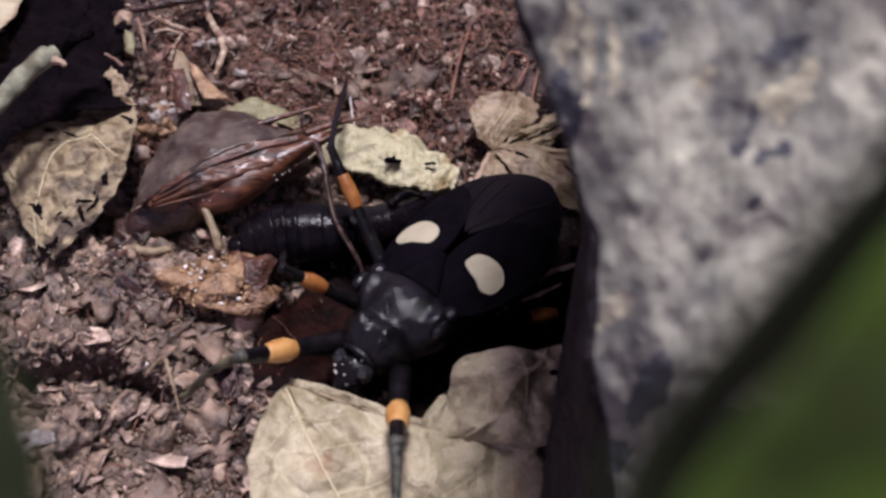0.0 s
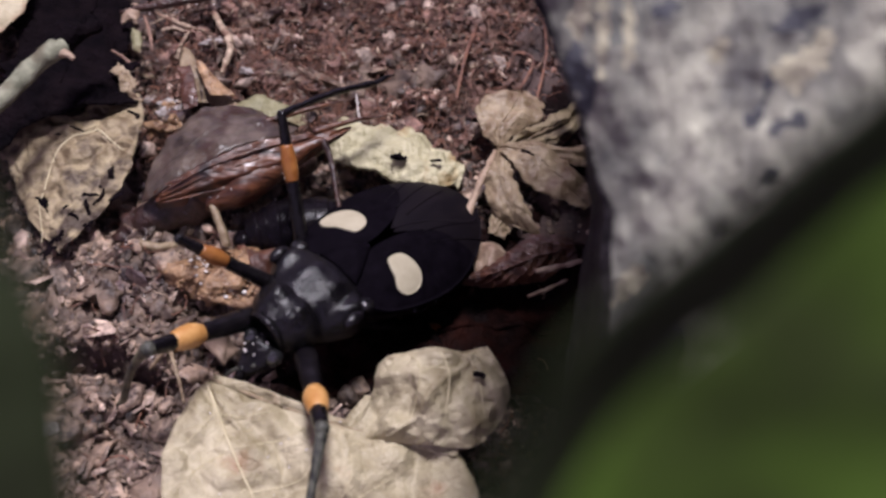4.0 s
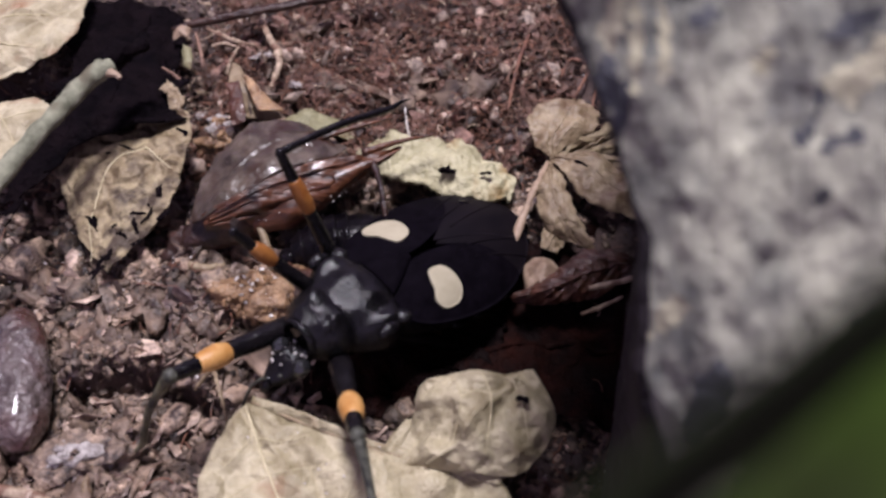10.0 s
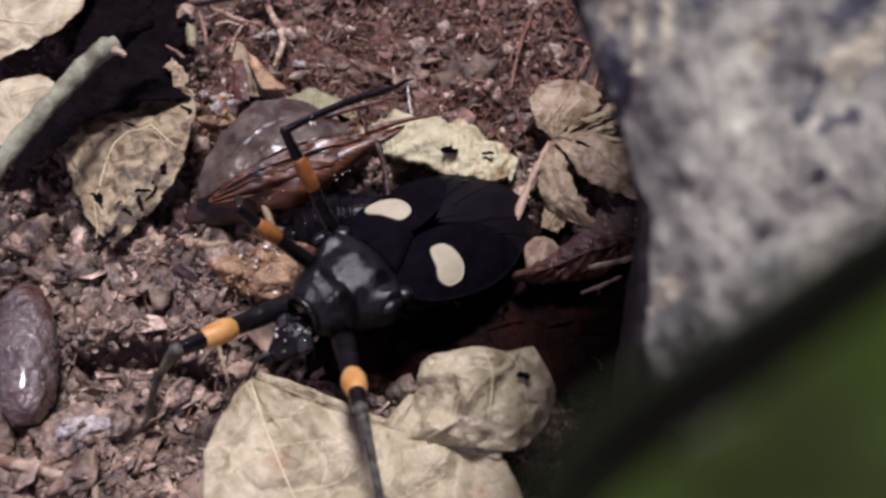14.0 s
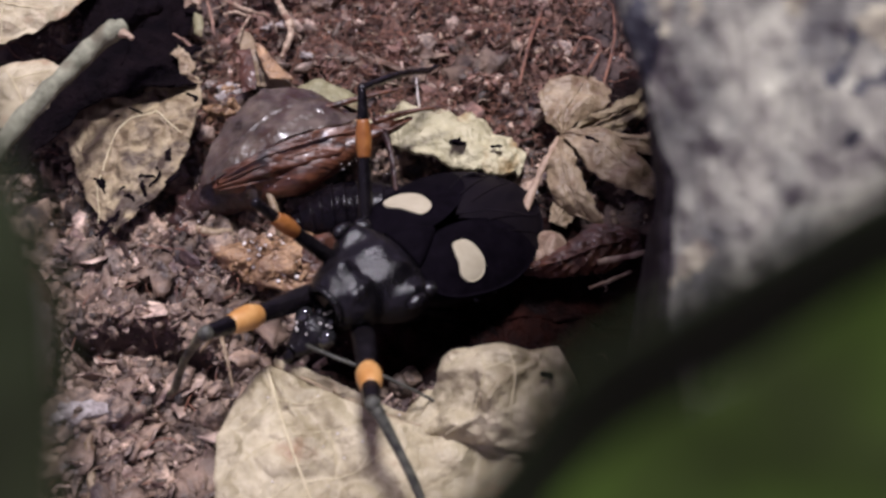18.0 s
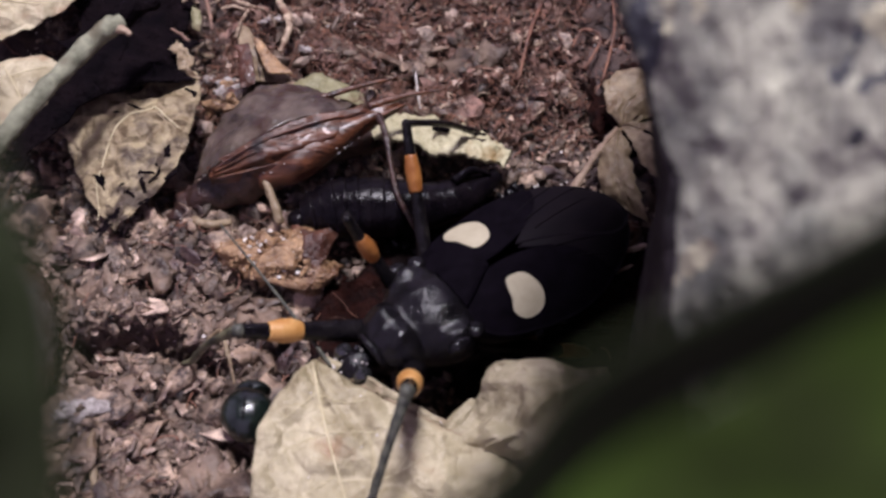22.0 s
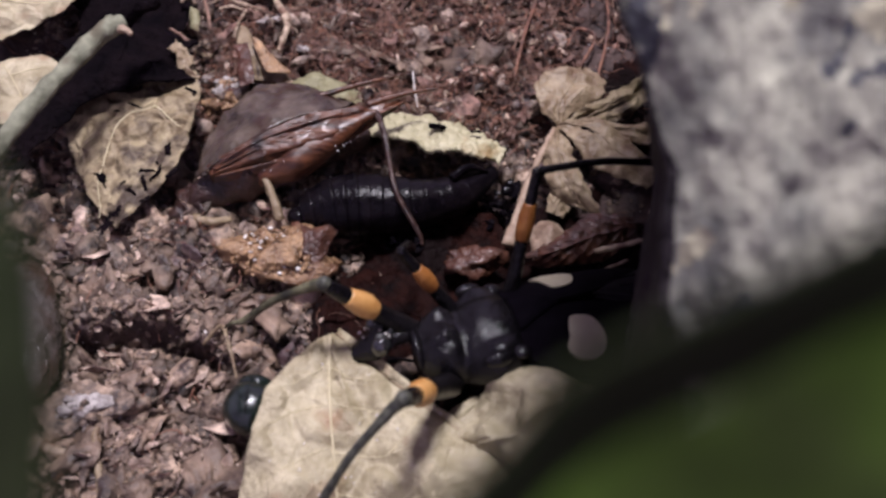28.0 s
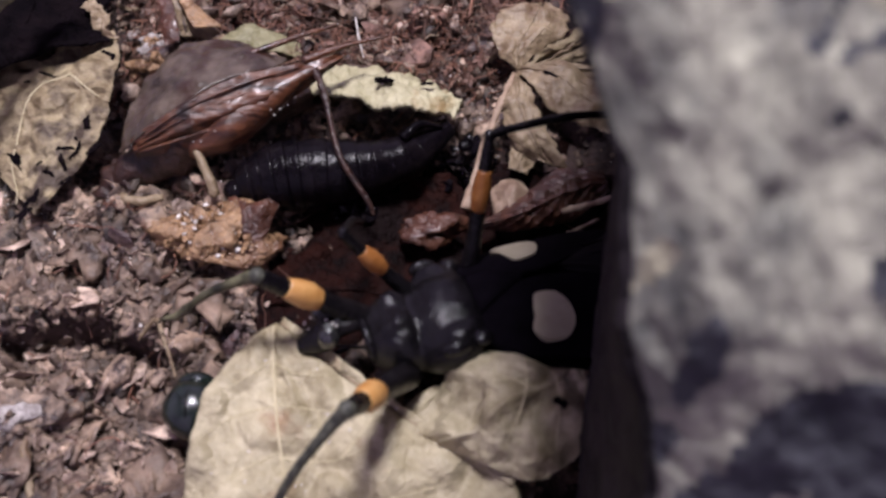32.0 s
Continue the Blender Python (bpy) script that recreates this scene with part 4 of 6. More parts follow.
def make_lobed_leaf():
    at = (13.5, 13.5, 0.0)
    leaf = thing("lobed_leaf", "crinkled tan lobed leaf with curled fingers", "leaf", at)
    c = (13.0, 12.6, 2.2)
    lobes = [([c, (14.2, 9.8, 3.0), (16.7, 6.4, 2.8), (19.8, 4.8, 2.2), (22.7, 4.0, 1.4)], [c, (17.2, 12.6, 3.4), (20.9, 10.2, 3.2), (23.2, 6.8, 2.4), (23.8, 5.0, 1.6)], TAN, 0.9, 0.3),
             ([c, (11.0, 8.9, 2.8), (11.0, 5.6, 2.4), (12.0, 3.0, 1.6), (13.8, 2.1, 1.0)], [c, (14.2, 8.4, 3.4), (15.2, 4.7, 3.0), (16.3, 2.2, 2.2), (17.3, 0.1, 1.2)], TAN, 0.8, 0.3),
             ([c, (11.0, 15.2, 3.0), (11.0, 18.4, 3.6), (13.2, 21.0, 3.4), (16.4, 22.0, 3.0)], [c, (15.6, 14.6, 3.4), (18.6, 16.6, 3.8), (19.4, 19.4, 3.4), (17.4, 21.8, 3.0)], TAN, 1.0, 0.6),
             ([c, (16.6, 14.8, 3.6), (20.0, 16.6, 4.4), (24.0, 19.4, 4.6)], [c, (17.6, 13.4, 2.0), (21.2, 14.2, 2.2), (24.2, 16.6, 3.0)], DRY, 0.5, 1.0),
             ([(14.4, 13.0, 1.8), (18.6, 13.4, 2.4), (22.4, 13.0, 2.6), (25.2, 13.6, 3.0)], [(14.6, 12.4, 1.6), (18.8, 12.0, 1.6), (22.6, 10.6, 1.8), (25.0, 10.2, 2.0)], TAN, 0.5, 0.5),
             ([(11.2, 6.0, 1.4), (11.6, 3.6, 1.0), (11.0, 1.4, 0.6)], [(13.4, 4.0, 1.4), (14.0, 2.2, 1.0), (13.0, 0.4, 0.4)], TAN, 0.3, 0.2)]
    first = None
    for k, (a, b, m, bulge, fold) in enumerate(lobes):
        blade = sheet(a, b, 44, 30, bulge, 0.55, 2.0, 50 + k, 0.14, 0.35, 3, 0.16, fold=fold)
        first = blade if k == 0 else first
        part("lobe", moved(blade, at), m, leaf)
        mid = (np.array(a, float) + np.array(b, float)) / 2
        part("vein", moved(tube(drape(mid, blade, 0.05), [0.16, 0.12, 0.06], 6, 20), at), TAN, leaf)
        if k < 4:
            side = (np.array(a, float) + 3 * np.array(b, float)) / 4
            part("vein", moved(tube(drape(side[: len(side) - 1], blade, 0.03), [0.1, 0.08, 0.04], 6, 20), at), TAN, leaf)
    part("stalk", moved(tube([(12.7, 12.2, 2.6), (11.4, 9.0, 3.4), (10.1, 6.0, 3.2), (8.0, 0.8, 2.4), (6.6, -4.0, 1.6)], [0.25, 0.32, 0.36, 0.5, 0.75], 10, 30, 0.35, 3, 0.6), at), ROSY, leaf, "pinkish-tan flattened leaf stalk")
    part("hole", moved(tube(drape([(15.6, 11.2, 4), (16.2, 10.6, 4), (16.9, 9.9, 4)], first, 0.02, 8), [0.18, 0.4, 0.2], 8, 12, 0.5, 4, 0.3), at), SHADE_AND_HOLES, leaf, "dark hole in the leaf")
    return leaf


lobed_leaf = make_lobed_leaf()
simple_leaf("cream_peel", "moist cream-yellow strip of peel with dark pits", [(-9.9, 14.3, 1.6), (-6.5, 17.8, 1.4), (-1.6, 16.9, 1.6), (3.1, 15.7, 1.5), (7.4, 12.6, 1.5), (9.0, 10.0, 1.2)],
            [(-9.2, 12.6, 1.6), (-5.5, 9.9, 2.6), (-1.6, 8.7, 2.6), (1.7, 7.4, 2.6), (4.9, 6.8, 2.6), (8.2, 7.8, 1.4)], PEEL, (0, 12, 0), category="peel",
            nu=70, nv=36, bulge=1.6, wrinkle=0.8, size=1.8, seed=71, thick=0.5, ragged=0.7)
for pit in ((1.0, 9.6, 4.2), (5.4, 9.4, 3.9)):
    part("pit", moved(blob(pit, (0.6, 0.4, 0.25) if pit[0] < 3 else (0.35, 0.25, 0.15), 3, 1.2, 0.4), (0, 12, 0)), SHADE_AND_HOLES, bpy.data.objects["cream_peel"], "dark pit")


def make_husk():
    at = (14, -3, 0)
    husk = thing("glossy_husk", "glossy reddish-brown insect husk beside the lobed leaf", "husk", at)
    part("shell", moved(sheet([(7.4, -5.2, 0.6), (12.0, -3.2, 2.4), (15.6, -0.8, 3.0), (20.2, -1.0, 2.6)], [(7.8, -5.8, 0.4), (12.4, -6.2, 0.8), (16.4, -5.6, 1.0), (20.6, -3.0, 2.0)], 60, 44, 1.4, 0.4, 1.6, 80, 0.2, 0.3, 7, 0.32), at), HUSK, husk)
    part("straw", moved(tube([(15.6, -5.4, 2.6), (19, -5.2, 3.6), (22.4, -4.7, 4.6)], [0.28, 0.34, 0.2], 8, 16, 0.3), at), CHAFF, husk)
    part("straw", moved(tube([(14.8, -7.6, 1.0), (17, -7.0, 1.6), (19.2, -6.2, 2.2)], [0.2, 0.25, 0.15], 8, 14, 0.3), at), CHAFF, husk)


make_husk()


def make_cricket():
    """A dead brown cricket lying against a dark segmented one."""
    at = (-17, 7, 0)
    global cricket
    c = cricket = thing("dead_cricket", "dead glossy brown cricket with folded wings and long tail wings", "cricket", at)
    def w(name, piece, m, label=""):
        return part(name, moved(piece, at), m, c, label)
    w("body", tube([(-28.6, 1.2, 1.0), (-26.0, 2.4, 2.6), (-21, 5.0, 3.4), (-14.6, 8.0, 3.6), (-9.0, 10.4, 2.6)], [0.8, 2.0, 2.9, 2.6, 1.0], 24, 60, 0.4, 2), DIM)
    w("head", blob((-27.6, 1.2, 1.0), (2.2, 2.0, 1.6), 6, 0.7, 1.0, 22, 26), DIM)
    w("upper_wing", sheet([(-27.2, 2.4, 5.0), (-25.6, 8.5, 6.6), (-21.6, 14.4, 6.6), (-16.6, 15.8, 5.6), (-12.6, 13.8, 5.4)],
                          [(-25.4, 2.0, 6.6), (-20.6, 5.1, 8.2), (-16.6, 7.6, 8.8), (-12.6, 9.4, 8.4), (-10.6, 11.2, 7.4)], 80, 60, 0.5, 0.32, 2.4, 91, 0.1, 0.1, 6, 0.06), HINDWING, "translucent brown wing with a bright gloss")
    w("side_wing", sheet([(-25.6, 2.5, 6.8), (-20.6, 5.2, 8.5), (-14.7, 7.7, 9.4), (-8.8, 9.9, 8.4), (-4.6, 11.6, 7.8)],
                         [(-25.2, 1.4, 5.2), (-19.6, 2.6, 5.4), (-14.0, 4.6, 5.4), (-9.4, 7.6, 6.4), (-4.8, 11.2, 7.4)], 60, 34, 0.9, 0.32, 1.6, 95, 0.12, 0.08, 0, fold=-0.35), FOREWING, "reddish-brown ridged fore wing")
    for k in range(4):
        q = 0.2 + k * 0.2
        ridge = [tuple(np.array(p) * (1 - q) + np.array(r) * q + [0, -0.3, 0.75 - 0.5 * abs(q - 0.5)]) for p, r in
                 zip([(-25.0, 2.5, 6.6), (-20.6, 5.2, 8.5), (-14.7, 7.7, 9.4), (-8.8, 9.9, 8.4)], [(-24.6, 1.6, 5.4), (-19.6, 2.6, 5.4), (-14.0, 4.6, 5.4), (-9.4, 7.8, 6.6)])]
        w("wing_rib", tube(ridge, [0.1, 0.17, 0.17, 0.08], 6, 24), FOREWING)
    w("tail_wing", tube([(-9.0, 10.2, 8.2), (-4.6, 12.0, 8.2), (-0.4, 13.4, 7.8)], [0.5, 0.28, 0.1], 8, 18, 0.1), FOREWING)
    w("tail_wing", tube([(-17.5, 10.4, 7.6), (-12.5, 12.8, 7.7), (-8.2, 14.6, 7.6), (-4.2, 16.4, 7.2)], [0.4, 0.34, 0.22, 0.08], 8, 18, 0.1), FOREWING)
    leg = w("hind_femur", tube([(-23.0, 3.2, 3.4), (-19.4, 3.6, 4.6), (-16.2, 4.6, 5.6), (-12.2, 6.8, 7.0), (-9.2, 8.4, 8.0), (-7.7, 9.0, 8.2)], [0.8, 1.7, 2.2, 1.6, 0.7, 0.5], 16, 36, 0.12, 5), FOREWING)
    part("hind_tibia", moved(tube([(-7.8, 9.0, 8.2), (-6.9, 6.4, 8.2), (-6.2, 2.8, 7.2), (-5.4, -0.4, 6.0), (-3.0, -3.8, 3.5), (-2.6, -4.8, 2.6)], [0.42, 0.34, 0.28, 0.3, 0.26, 0.15], 8, 26, 0.25), at), DIM, leg)
    w("fore_leg", tube([(-20.9, 5.0, 5.5), (-19.1, 1.1, 4.6), (-17.9, -1.9, 3.0)], [0.25, 0.42, 0.5], 8, 16, 0.25), TAN)
    w("fore_leg", tube([(-27.6, -0.6, 1.6), (-25.6, -1.4, 2.0), (-23.6, -0.6, 1.4)], [0.6, 0.5, 0.3], 8, 16, 0.2), TAN)
    rngd = np.random.default_rng(9)
    for k in range(40):
        q = rngd.uniform(0, 1)
        p = np.array((-20.5, 2.6, 6.2)) * (1 - q) + np.array((-10.0, 6.6, 6.8)) * q + rngd.normal(0, 0.5, 3) * [1, 0.8, 0.4]
        w("dew_drop", blob(p, [rngd.uniform(0.05, 0.11)] * 3, k, 0.0, nu=6, nv=8), GRIT_AND_GLINT)


def make_grub():
    at = (-6, 1, 0)
    g = thing("dark_cricket_remains", "black glossy segmented abdomen of a dead insect", "insect", at)
    line = curve([(-15.6, -0.7, 2.6), (-12.0, 0.1, 2.8), (-8, 0.6, 2.6), (-3.4, 1.0, 2.2), (1.4, 2.8, 1.8), (5.2, 6.0, 1.6)], 17)
    radius = (1.9, 2.5, 3.0, 3.3, 3.4, 3.45, 3.4, 3.3, 3.2, 3.0, 2.8, 2.5, 2.4, 2.0, 1.6, 1.3, 1.0)
    for k in range(16):
        a, b = line[k], line[k + 1]
        d, r, q = b - a, radius[k], radius[k + 1]
        part("segment", moved(tube([a - d * 0.08, a + d * 0.1, a + d * 0.5, a + d * 0.96, b + d * 0.1], [r * 0.94, r * 0.985, (r + q) / 2, q * 1.03, q * 1.0], 28, 16, 0.05, k), at), SEGMENT, g)
    part("tail_point", moved(blob(line[0] + [-0.4, -0.3, -0.2], (1.3, 1.2, 1.1), 3, 0.1), at), SEGMENT, g)
    part("leg", moved(tube([(0.5, 3.0, 4.4), (2.4, 4.6, 4.4), (4.6, 5.2, 3.0)], [0.5, 0.4, 0.2], 8, 18, 0.15), at), SEGMENT, g)


make_cricket()
make_grub()


def lump(name, label, category, c, r, material, seed, amp=0.35, size=None, bits=0):
    t = thing(name, label, category, (c[0], c[1], c[2] - r[2]))
    part("body", moved(blob(c, r, seed, amp, size, 22, 28), (c[0], c[1], c[2] - r[2])), material, t)
    return t


crumb = lump("bark_crumb", "crumbly orange-brown bark crumb with glistening grains", "bark crumb", (-17.8, -5.2, 1.2), (5.4, 3.5, 1.9), CLOD, 101, 0.5, 1.5)
rngc = np.random.default_rng(12)
for k in range(280):
    a, q = rngc.uniform(0, 6.283), rngc.uniform(0, 0.95) ** 0.5
    spot = (5.3 * q * math.cos(a), 3.4 * q * math.sin(a), 2.0 + 1.8 * math.sqrt(1 - q * q))
    part("grain", blob(spot, rngc.uniform(0.1, 0.34, 3), k, 0.3, nu=7, nv=9), GRIT_AND_GLINT if k % 7 == 0 else CLOD, crumb)
part("upper_flake", sheet([(1.0, 4.0, 3.6), (3.2, 2.0, 4.2), (6.0, 2.4, 4.6)], [(1.4, -2.6, 2.2), (4.0, -2.2, 2.6), (6.2, 2.0, 4.0)], 20, 16, 0.7, 0.3, 1.5, 103, 0.2), HUSK, crumb, "dark reddish-brown flake")
pupa = thing("brown_pupa_case", "glossy translucent brown pupa case on the soil", "pupa case", (-41.3, -15.4, 0))
part("shell", tube([(-2.0, 7.6, 2.0), (-1.6, 5.0, 2.4), (0, 0, 2.6), (1.2, -5.0, 2.4), (1.6, -7.4, 2.0)], [1.4, 2.6, 3.0, 2.7, 1.2], 22, 50, 0.06, 7), PUPA, pupa)
for k, yy in enumerate((5.0, 2.4, -0.2, -2.8, -5.0)):
    part("ring", tube([(-1.6 + 0.27 * (5 - yy), yy + 0.25, 2.45), (-1.6 + 0.27 * (5.0 - yy) + 0.05, yy - 0.25, 2.45)], [2.55 + (0.45 if abs(yy) < 3 else 0)] * 2, 22, 6, 0.02, k), PUPA, pupa)
lump("grey_clod", "pale grey crumb of soil with glinting grains", "soil crumb", (-34.3, -23.2, 0.6), (4.2, 2.6, 1.4), CRUMB, 111, 0.6, 1.0)
lump("white_crumb", "small white glinting crumb on grey soil", "crumb", (-34.2, -22.8, 1.7), (1.6, 1.1, 0.7), ASH, 112, 0.5, 0.8)
glints = np.random.default_rng(71)
for k in range(26):
    x, y, r = -34.6 + glints.normal(0, 2.0), -23.4 + glints.normal(0, 1.0), glints.uniform(0.25, 0.7)
    bit = thing("white_grain", "whitish glinting mineral grain on grey soil", "grain", (x, y, float(ground_z(x, y)) + 0.6), group="whitish grains")
    part("body", blob((0, 0, r * 0.6), (r, r * 0.8, r * 0.6), 400 + k, 0.8, r * 0.6, 10, 12), ASH if k % 3 else GRIT_AND_GLINT, bit)
beetle = lump("green_beetle", "shiny dark green round beetle half hidden by a leaf", "beetle", (-18.8, -23.2, 1.8), (2.5, 2.7, 2.2), BEETLE, 113, 0.04)
part("neck_shield", blob((0.2, 2.5, 2.0), (1.7, 1.0, 1.3), 4, 0.05), BEETLE, beetle)
part("wing_seam", tube([(0, -2.5, 2.4), (0.05, -1.2, 4.2), (0.05, 0.6, 4.36), (0.1, 2.0, 3.6)], [0.05, 0.08, 0.08, 0.05], 6, 20), BLACK, beetle)
lump("red_fragment", "dull red-brown fragment of insect shell", "fragment", (2.4, -5.6, 0.8), (2.8, 1.8, 1.2), HUSK, 115, 0.8, 1.2)
simple_leaf("pale_fragment", "pale pinkish-tan crumpled leaf fragment on dark soil", [(9.0, -1.4, 1.0), (10.6, -0.8, 1.6), (12.0, -1.0, 1.6), (13.4, -2.2, 0.8)], [(9.2, -5.2, 0.8), (10.8, -5.0, 1.4), (12.0, -4.6, 1.4), (13.2, -4.2, 0.6)], ROSY, (12, -3, 0),
            nu=24, nv=18, bulge=0.9, wrinkle=0.55, size=1.4, seed=119, ragged=0.35)
simple_leaf("yellow_green_leaf", "limp yellow-green leaf scrap behind the cricket", [(-19.4, 19.6, 2.0), (-16.6, 21.2, 2.2), (-13.8, 21.0, 2.0), (-9.6, 19.0, 1.0)], [(-19.0, 17.0, 2.0), (-16.0, 17.0, 2.2), (-13.0, 17.0, 2.0), (-9.6, 17.0, 1.0)], LIMP, (-15, 20, 0),
            nu=26, nv=18, bulge=0.7, wrinkle=0.5, size=1.8, seed=121, ragged=0.3)


def stick(name, label, pts, radii, material, category="stalk", rough=0.55):
    t = thing(name, label, category, pts[0])
    part("stem", moved(tube(pts, radii, 9, 44, rough, len(label)), pts[0]), material, t)


stick("straw", "short pale straw lying on soil", [(-44.0, -25.6, 1.6), (-38.0, -26.8, 1.4), (-33.2, -28.2, 0.8)], [0.5, 0.7, 0.3], CHAFF, rough=0.15)
stick("stalk", "thin brown stalk standing in soil", [(-33.0, -23.0, 1.0), (-32.8, -26.0, 1.4), (-31.2, -32.0, 0.6)], [0.25, 0.35, 0.3], TAN)
stick("rootlet", "curled brown rootlet by the leaf", [(-24.5, -15.8, 0.8), (-22.6, -14.6, 2.4), (-21.4, -17.0, 3.2), (-20.4, -20.2, 2.0)], [0.18, 0.2, 0.2, 0.12], TAN)
stick("rootlet", "long thin russet rootlet in coir", [(8.6, 22.0, 1.0), (10.0, 28.0, 2.6), (12.2, 36.0, 1.6), (13.0, 42.0, 0.0)], [0.16, 0.22, 0.2, 0.12], FIBRE)
stick("rootlet", "looped russet rootlet lying in fibres", [(17.0, 24.0, 1.0), (19.0, 27.6, 2.8), (17.0, 29.6, 2.4), (15.6, 27.4, 1.4)], [0.16, 0.22, 0.2, 0.12], FIBRE)
stick("rootlet", "thin brown rootlet against bark", [(19.0, 22.0, 1.0), (20.6, 28.0, 3.6), (21.4, 36.0, 2.6)], [0.16, 0.2, 0.12], FIBRE)
stick("russet_stick", "long dark russet stick lying across coir", [(-35.3, 36.6, 2.0), (-22.8, 38.8, 3.4), (-8.8, 42.4, 3.0), (-0.8, 43.6, 1.0)], [0.35, 0.55, 0.5, 0.3], DIM)
stick("wood_sliver", "pale splintered sliver among fibres", [(-23.8, 38.9, 1.2), (-20.5, 30.8, 2.0), (-21.2, 26.3, 1.2)], [0.35, 0.5, 0.25], CHAFF)
stick("wood_sliver", "brown splinter in a dark hollow", [(-34.4, 27.1, 4.0), (-32.8, 26.2, 3.6), (-31.3, 24.8, 3.0)], [0.12, 0.22, 0.12], ROOT)
stick("straw", "thin pale straw bridging a dark hollow", [(-29.4, 32.9, 2.3), (-27.8, 32.9, 2.7), (-26.0, 32.7, 2.3)], [0.14, 0.2, 0.14], CHAFF)
stick("straw", "long thin tan straw over coir", [(-31.6, 37.7, 1.6), (-27.5, 34.2, 2.5), (-24.0, 33.7, 1.6)], [0.18, 0.3, 0.2], CHAFF)
stick("straw", "short upright tan stub of straw", [(-27.2, 29.2, 0.8), (-26.4, 30.6, 2.4), (-25.6, 32.0, 3.0)], [0.22, 0.26, 0.16], CHAFF)
stick("straw", "thin bent tan stalk in a dark hollow", [(-32.1, 36.1, 1.8), (-30.9, 32.6, 2.5), (-30.2, 29.6, 1.6)], [0.14, 0.24, 0.16], ROOT)
simple_leaf("leaf_scrap", "small curled pinkish-tan scrap of leaf", [(-35.1, 35.9, 2.0), (-34.0, 36.6, 2.6), (-32.7, 36.5, 2.0)], [(-34.9, 34.7, 1.8), (-33.8, 35.2, 2.2), (-32.9, 35.0, 1.8)], ROSY, (-34, 35.6, 1.4), nu=14, nv=10, bulge=0.4, wrinkle=0.3, size=1.0, seed=141, ragged=0.2)
simple_leaf("leaf_scrap", "small upright yellowish scrap of leaf", [(-33.2, 33.5, 2.0), (-33.0, 31.6, 2.4), (-32.7, 29.6, 1.8)], [(-32.0, 32.7, 2.0), (-31.7, 31.0, 2.4), (-31.4, 29.0, 1.8)], LIMP, (-32.4, 31.2, 1.2), nu=14, nv=10, bulge=0.4, wrinkle=0.3, size=1.0, seed=143, ragged=0.2)
simple_leaf("leaf_scrap", "olive-brown strip of decayed leaf edge", [(-32.6, 22.6, 6.2), (-30.6, 19.9, 6.2), (-29.2, 16.6, 6.0)], [(-33.0, 20.8, 6.0), (-31.4, 18.4, 6.0), (-30.0, 16.2, 5.8)], TAN, (-31, 19.4, 5), nu=40, nv=20, bulge=0.3, wrinkle=0.7, size=1.0, seed=145, ragged=0.6)
stick("white_bristle", "short white bristle standing in fibres", [(-3.4, 16.6, 1.2), (-3.8, 18.2, 3.0), (-4.0, 20.0, 4.0)], [0.1, 0.14, 0.06], GRIT_AND_GLINT)


# ---- green plant close to the lens ----
def near_frame(points):
    """Points given right, up and out of the mean view, from the mean place of the camera."""
    return [tuple(Vector((0, -57.36, 81.92)) + pose(0, 0, 0, 35).to_3x3() @ Vector(p)) for p in points]


def make_green(name, label, a, b, seed):
    a, b = near_frame(a), near_frame(b)
    at = tuple((np.array(a).mean(0) + np.array(b).mean(0)) / 2)
    leaf = thing(name, label, "leaf", at, group="green plant leaves")
    part("blade", moved(sheet(a, b, 40, 30, 0.6, 0.4, 5, seed, 0.25, 0.25, 6, 0.1), at), SHADED_GREEN, leaf)
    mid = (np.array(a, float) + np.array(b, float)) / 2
    part("midrib", moved(tube(mid.tolist(), [0.4, 0.35, 0.2], 8, 30), at), SHADED_GREEN, leaf)
    return leaf


def make_hanging():
    """Local axes: x along the upper edge, y up across it, z out of the view. The upper margin leans out, the blade below hangs back."""
    leaf = thing("green_leaf", "broad dark green living leaf hanging before the bark", "leaf", group="green plant leaves")
    a = [(-7.8, -2.9, 0.0), (-4.8, -0.8, 0.0), (-2.4, 0.1, 0.0), (0.0, 0.1, 0.0), (2.4, 0.1, 0.0), (4.8, -0.1, 0.0), (8.4, -0.9, 0.0)]
    fold = [(-7.0, -4.0, -0.9), (-4.5, -2.0, -1.0), (-2.4, -1.25, -1.1), (0.0, -1.25, -1.1), (2.4, -1.25, -1.1), (5.0, -1.45, -1.0), (8.8, -2.1, -0.9)]
    b = [(-5.4, -6.9, -0.9), (-3.6, -8.6, -0.9), (-1.8, -9.9, -0.9), (0.0, -10.3, -0.9), (2.4, -10.3, -0.9), (4.8, -9.9, -0.9), (9.6, -6.9, -0.9)]
    # The margin's shade is painted with the darker green.
    part("margin", sheet(a, fold, 40, 12, -0.15, 0.12, 3, 131, 0.16, 0.15), SHADED_GREEN, leaf, "leaf margin coloured dark as shade")
    part("blade", sheet(fold, b, 40, 30, -0.5, 0.3, 4, 132, 0.16, 0.0, 5, 0.05), GREEN, leaf)
    part("midrib", tube([(-6.2, -4.8, -1.3), (-1.8, -5.6, -1.5), (2.4, -5.8, -1.5), (8.8, -4.4, -1.2)], [0.2, 0.18, 0.12], 8, 30), GREEN, leaf)
    return leaf


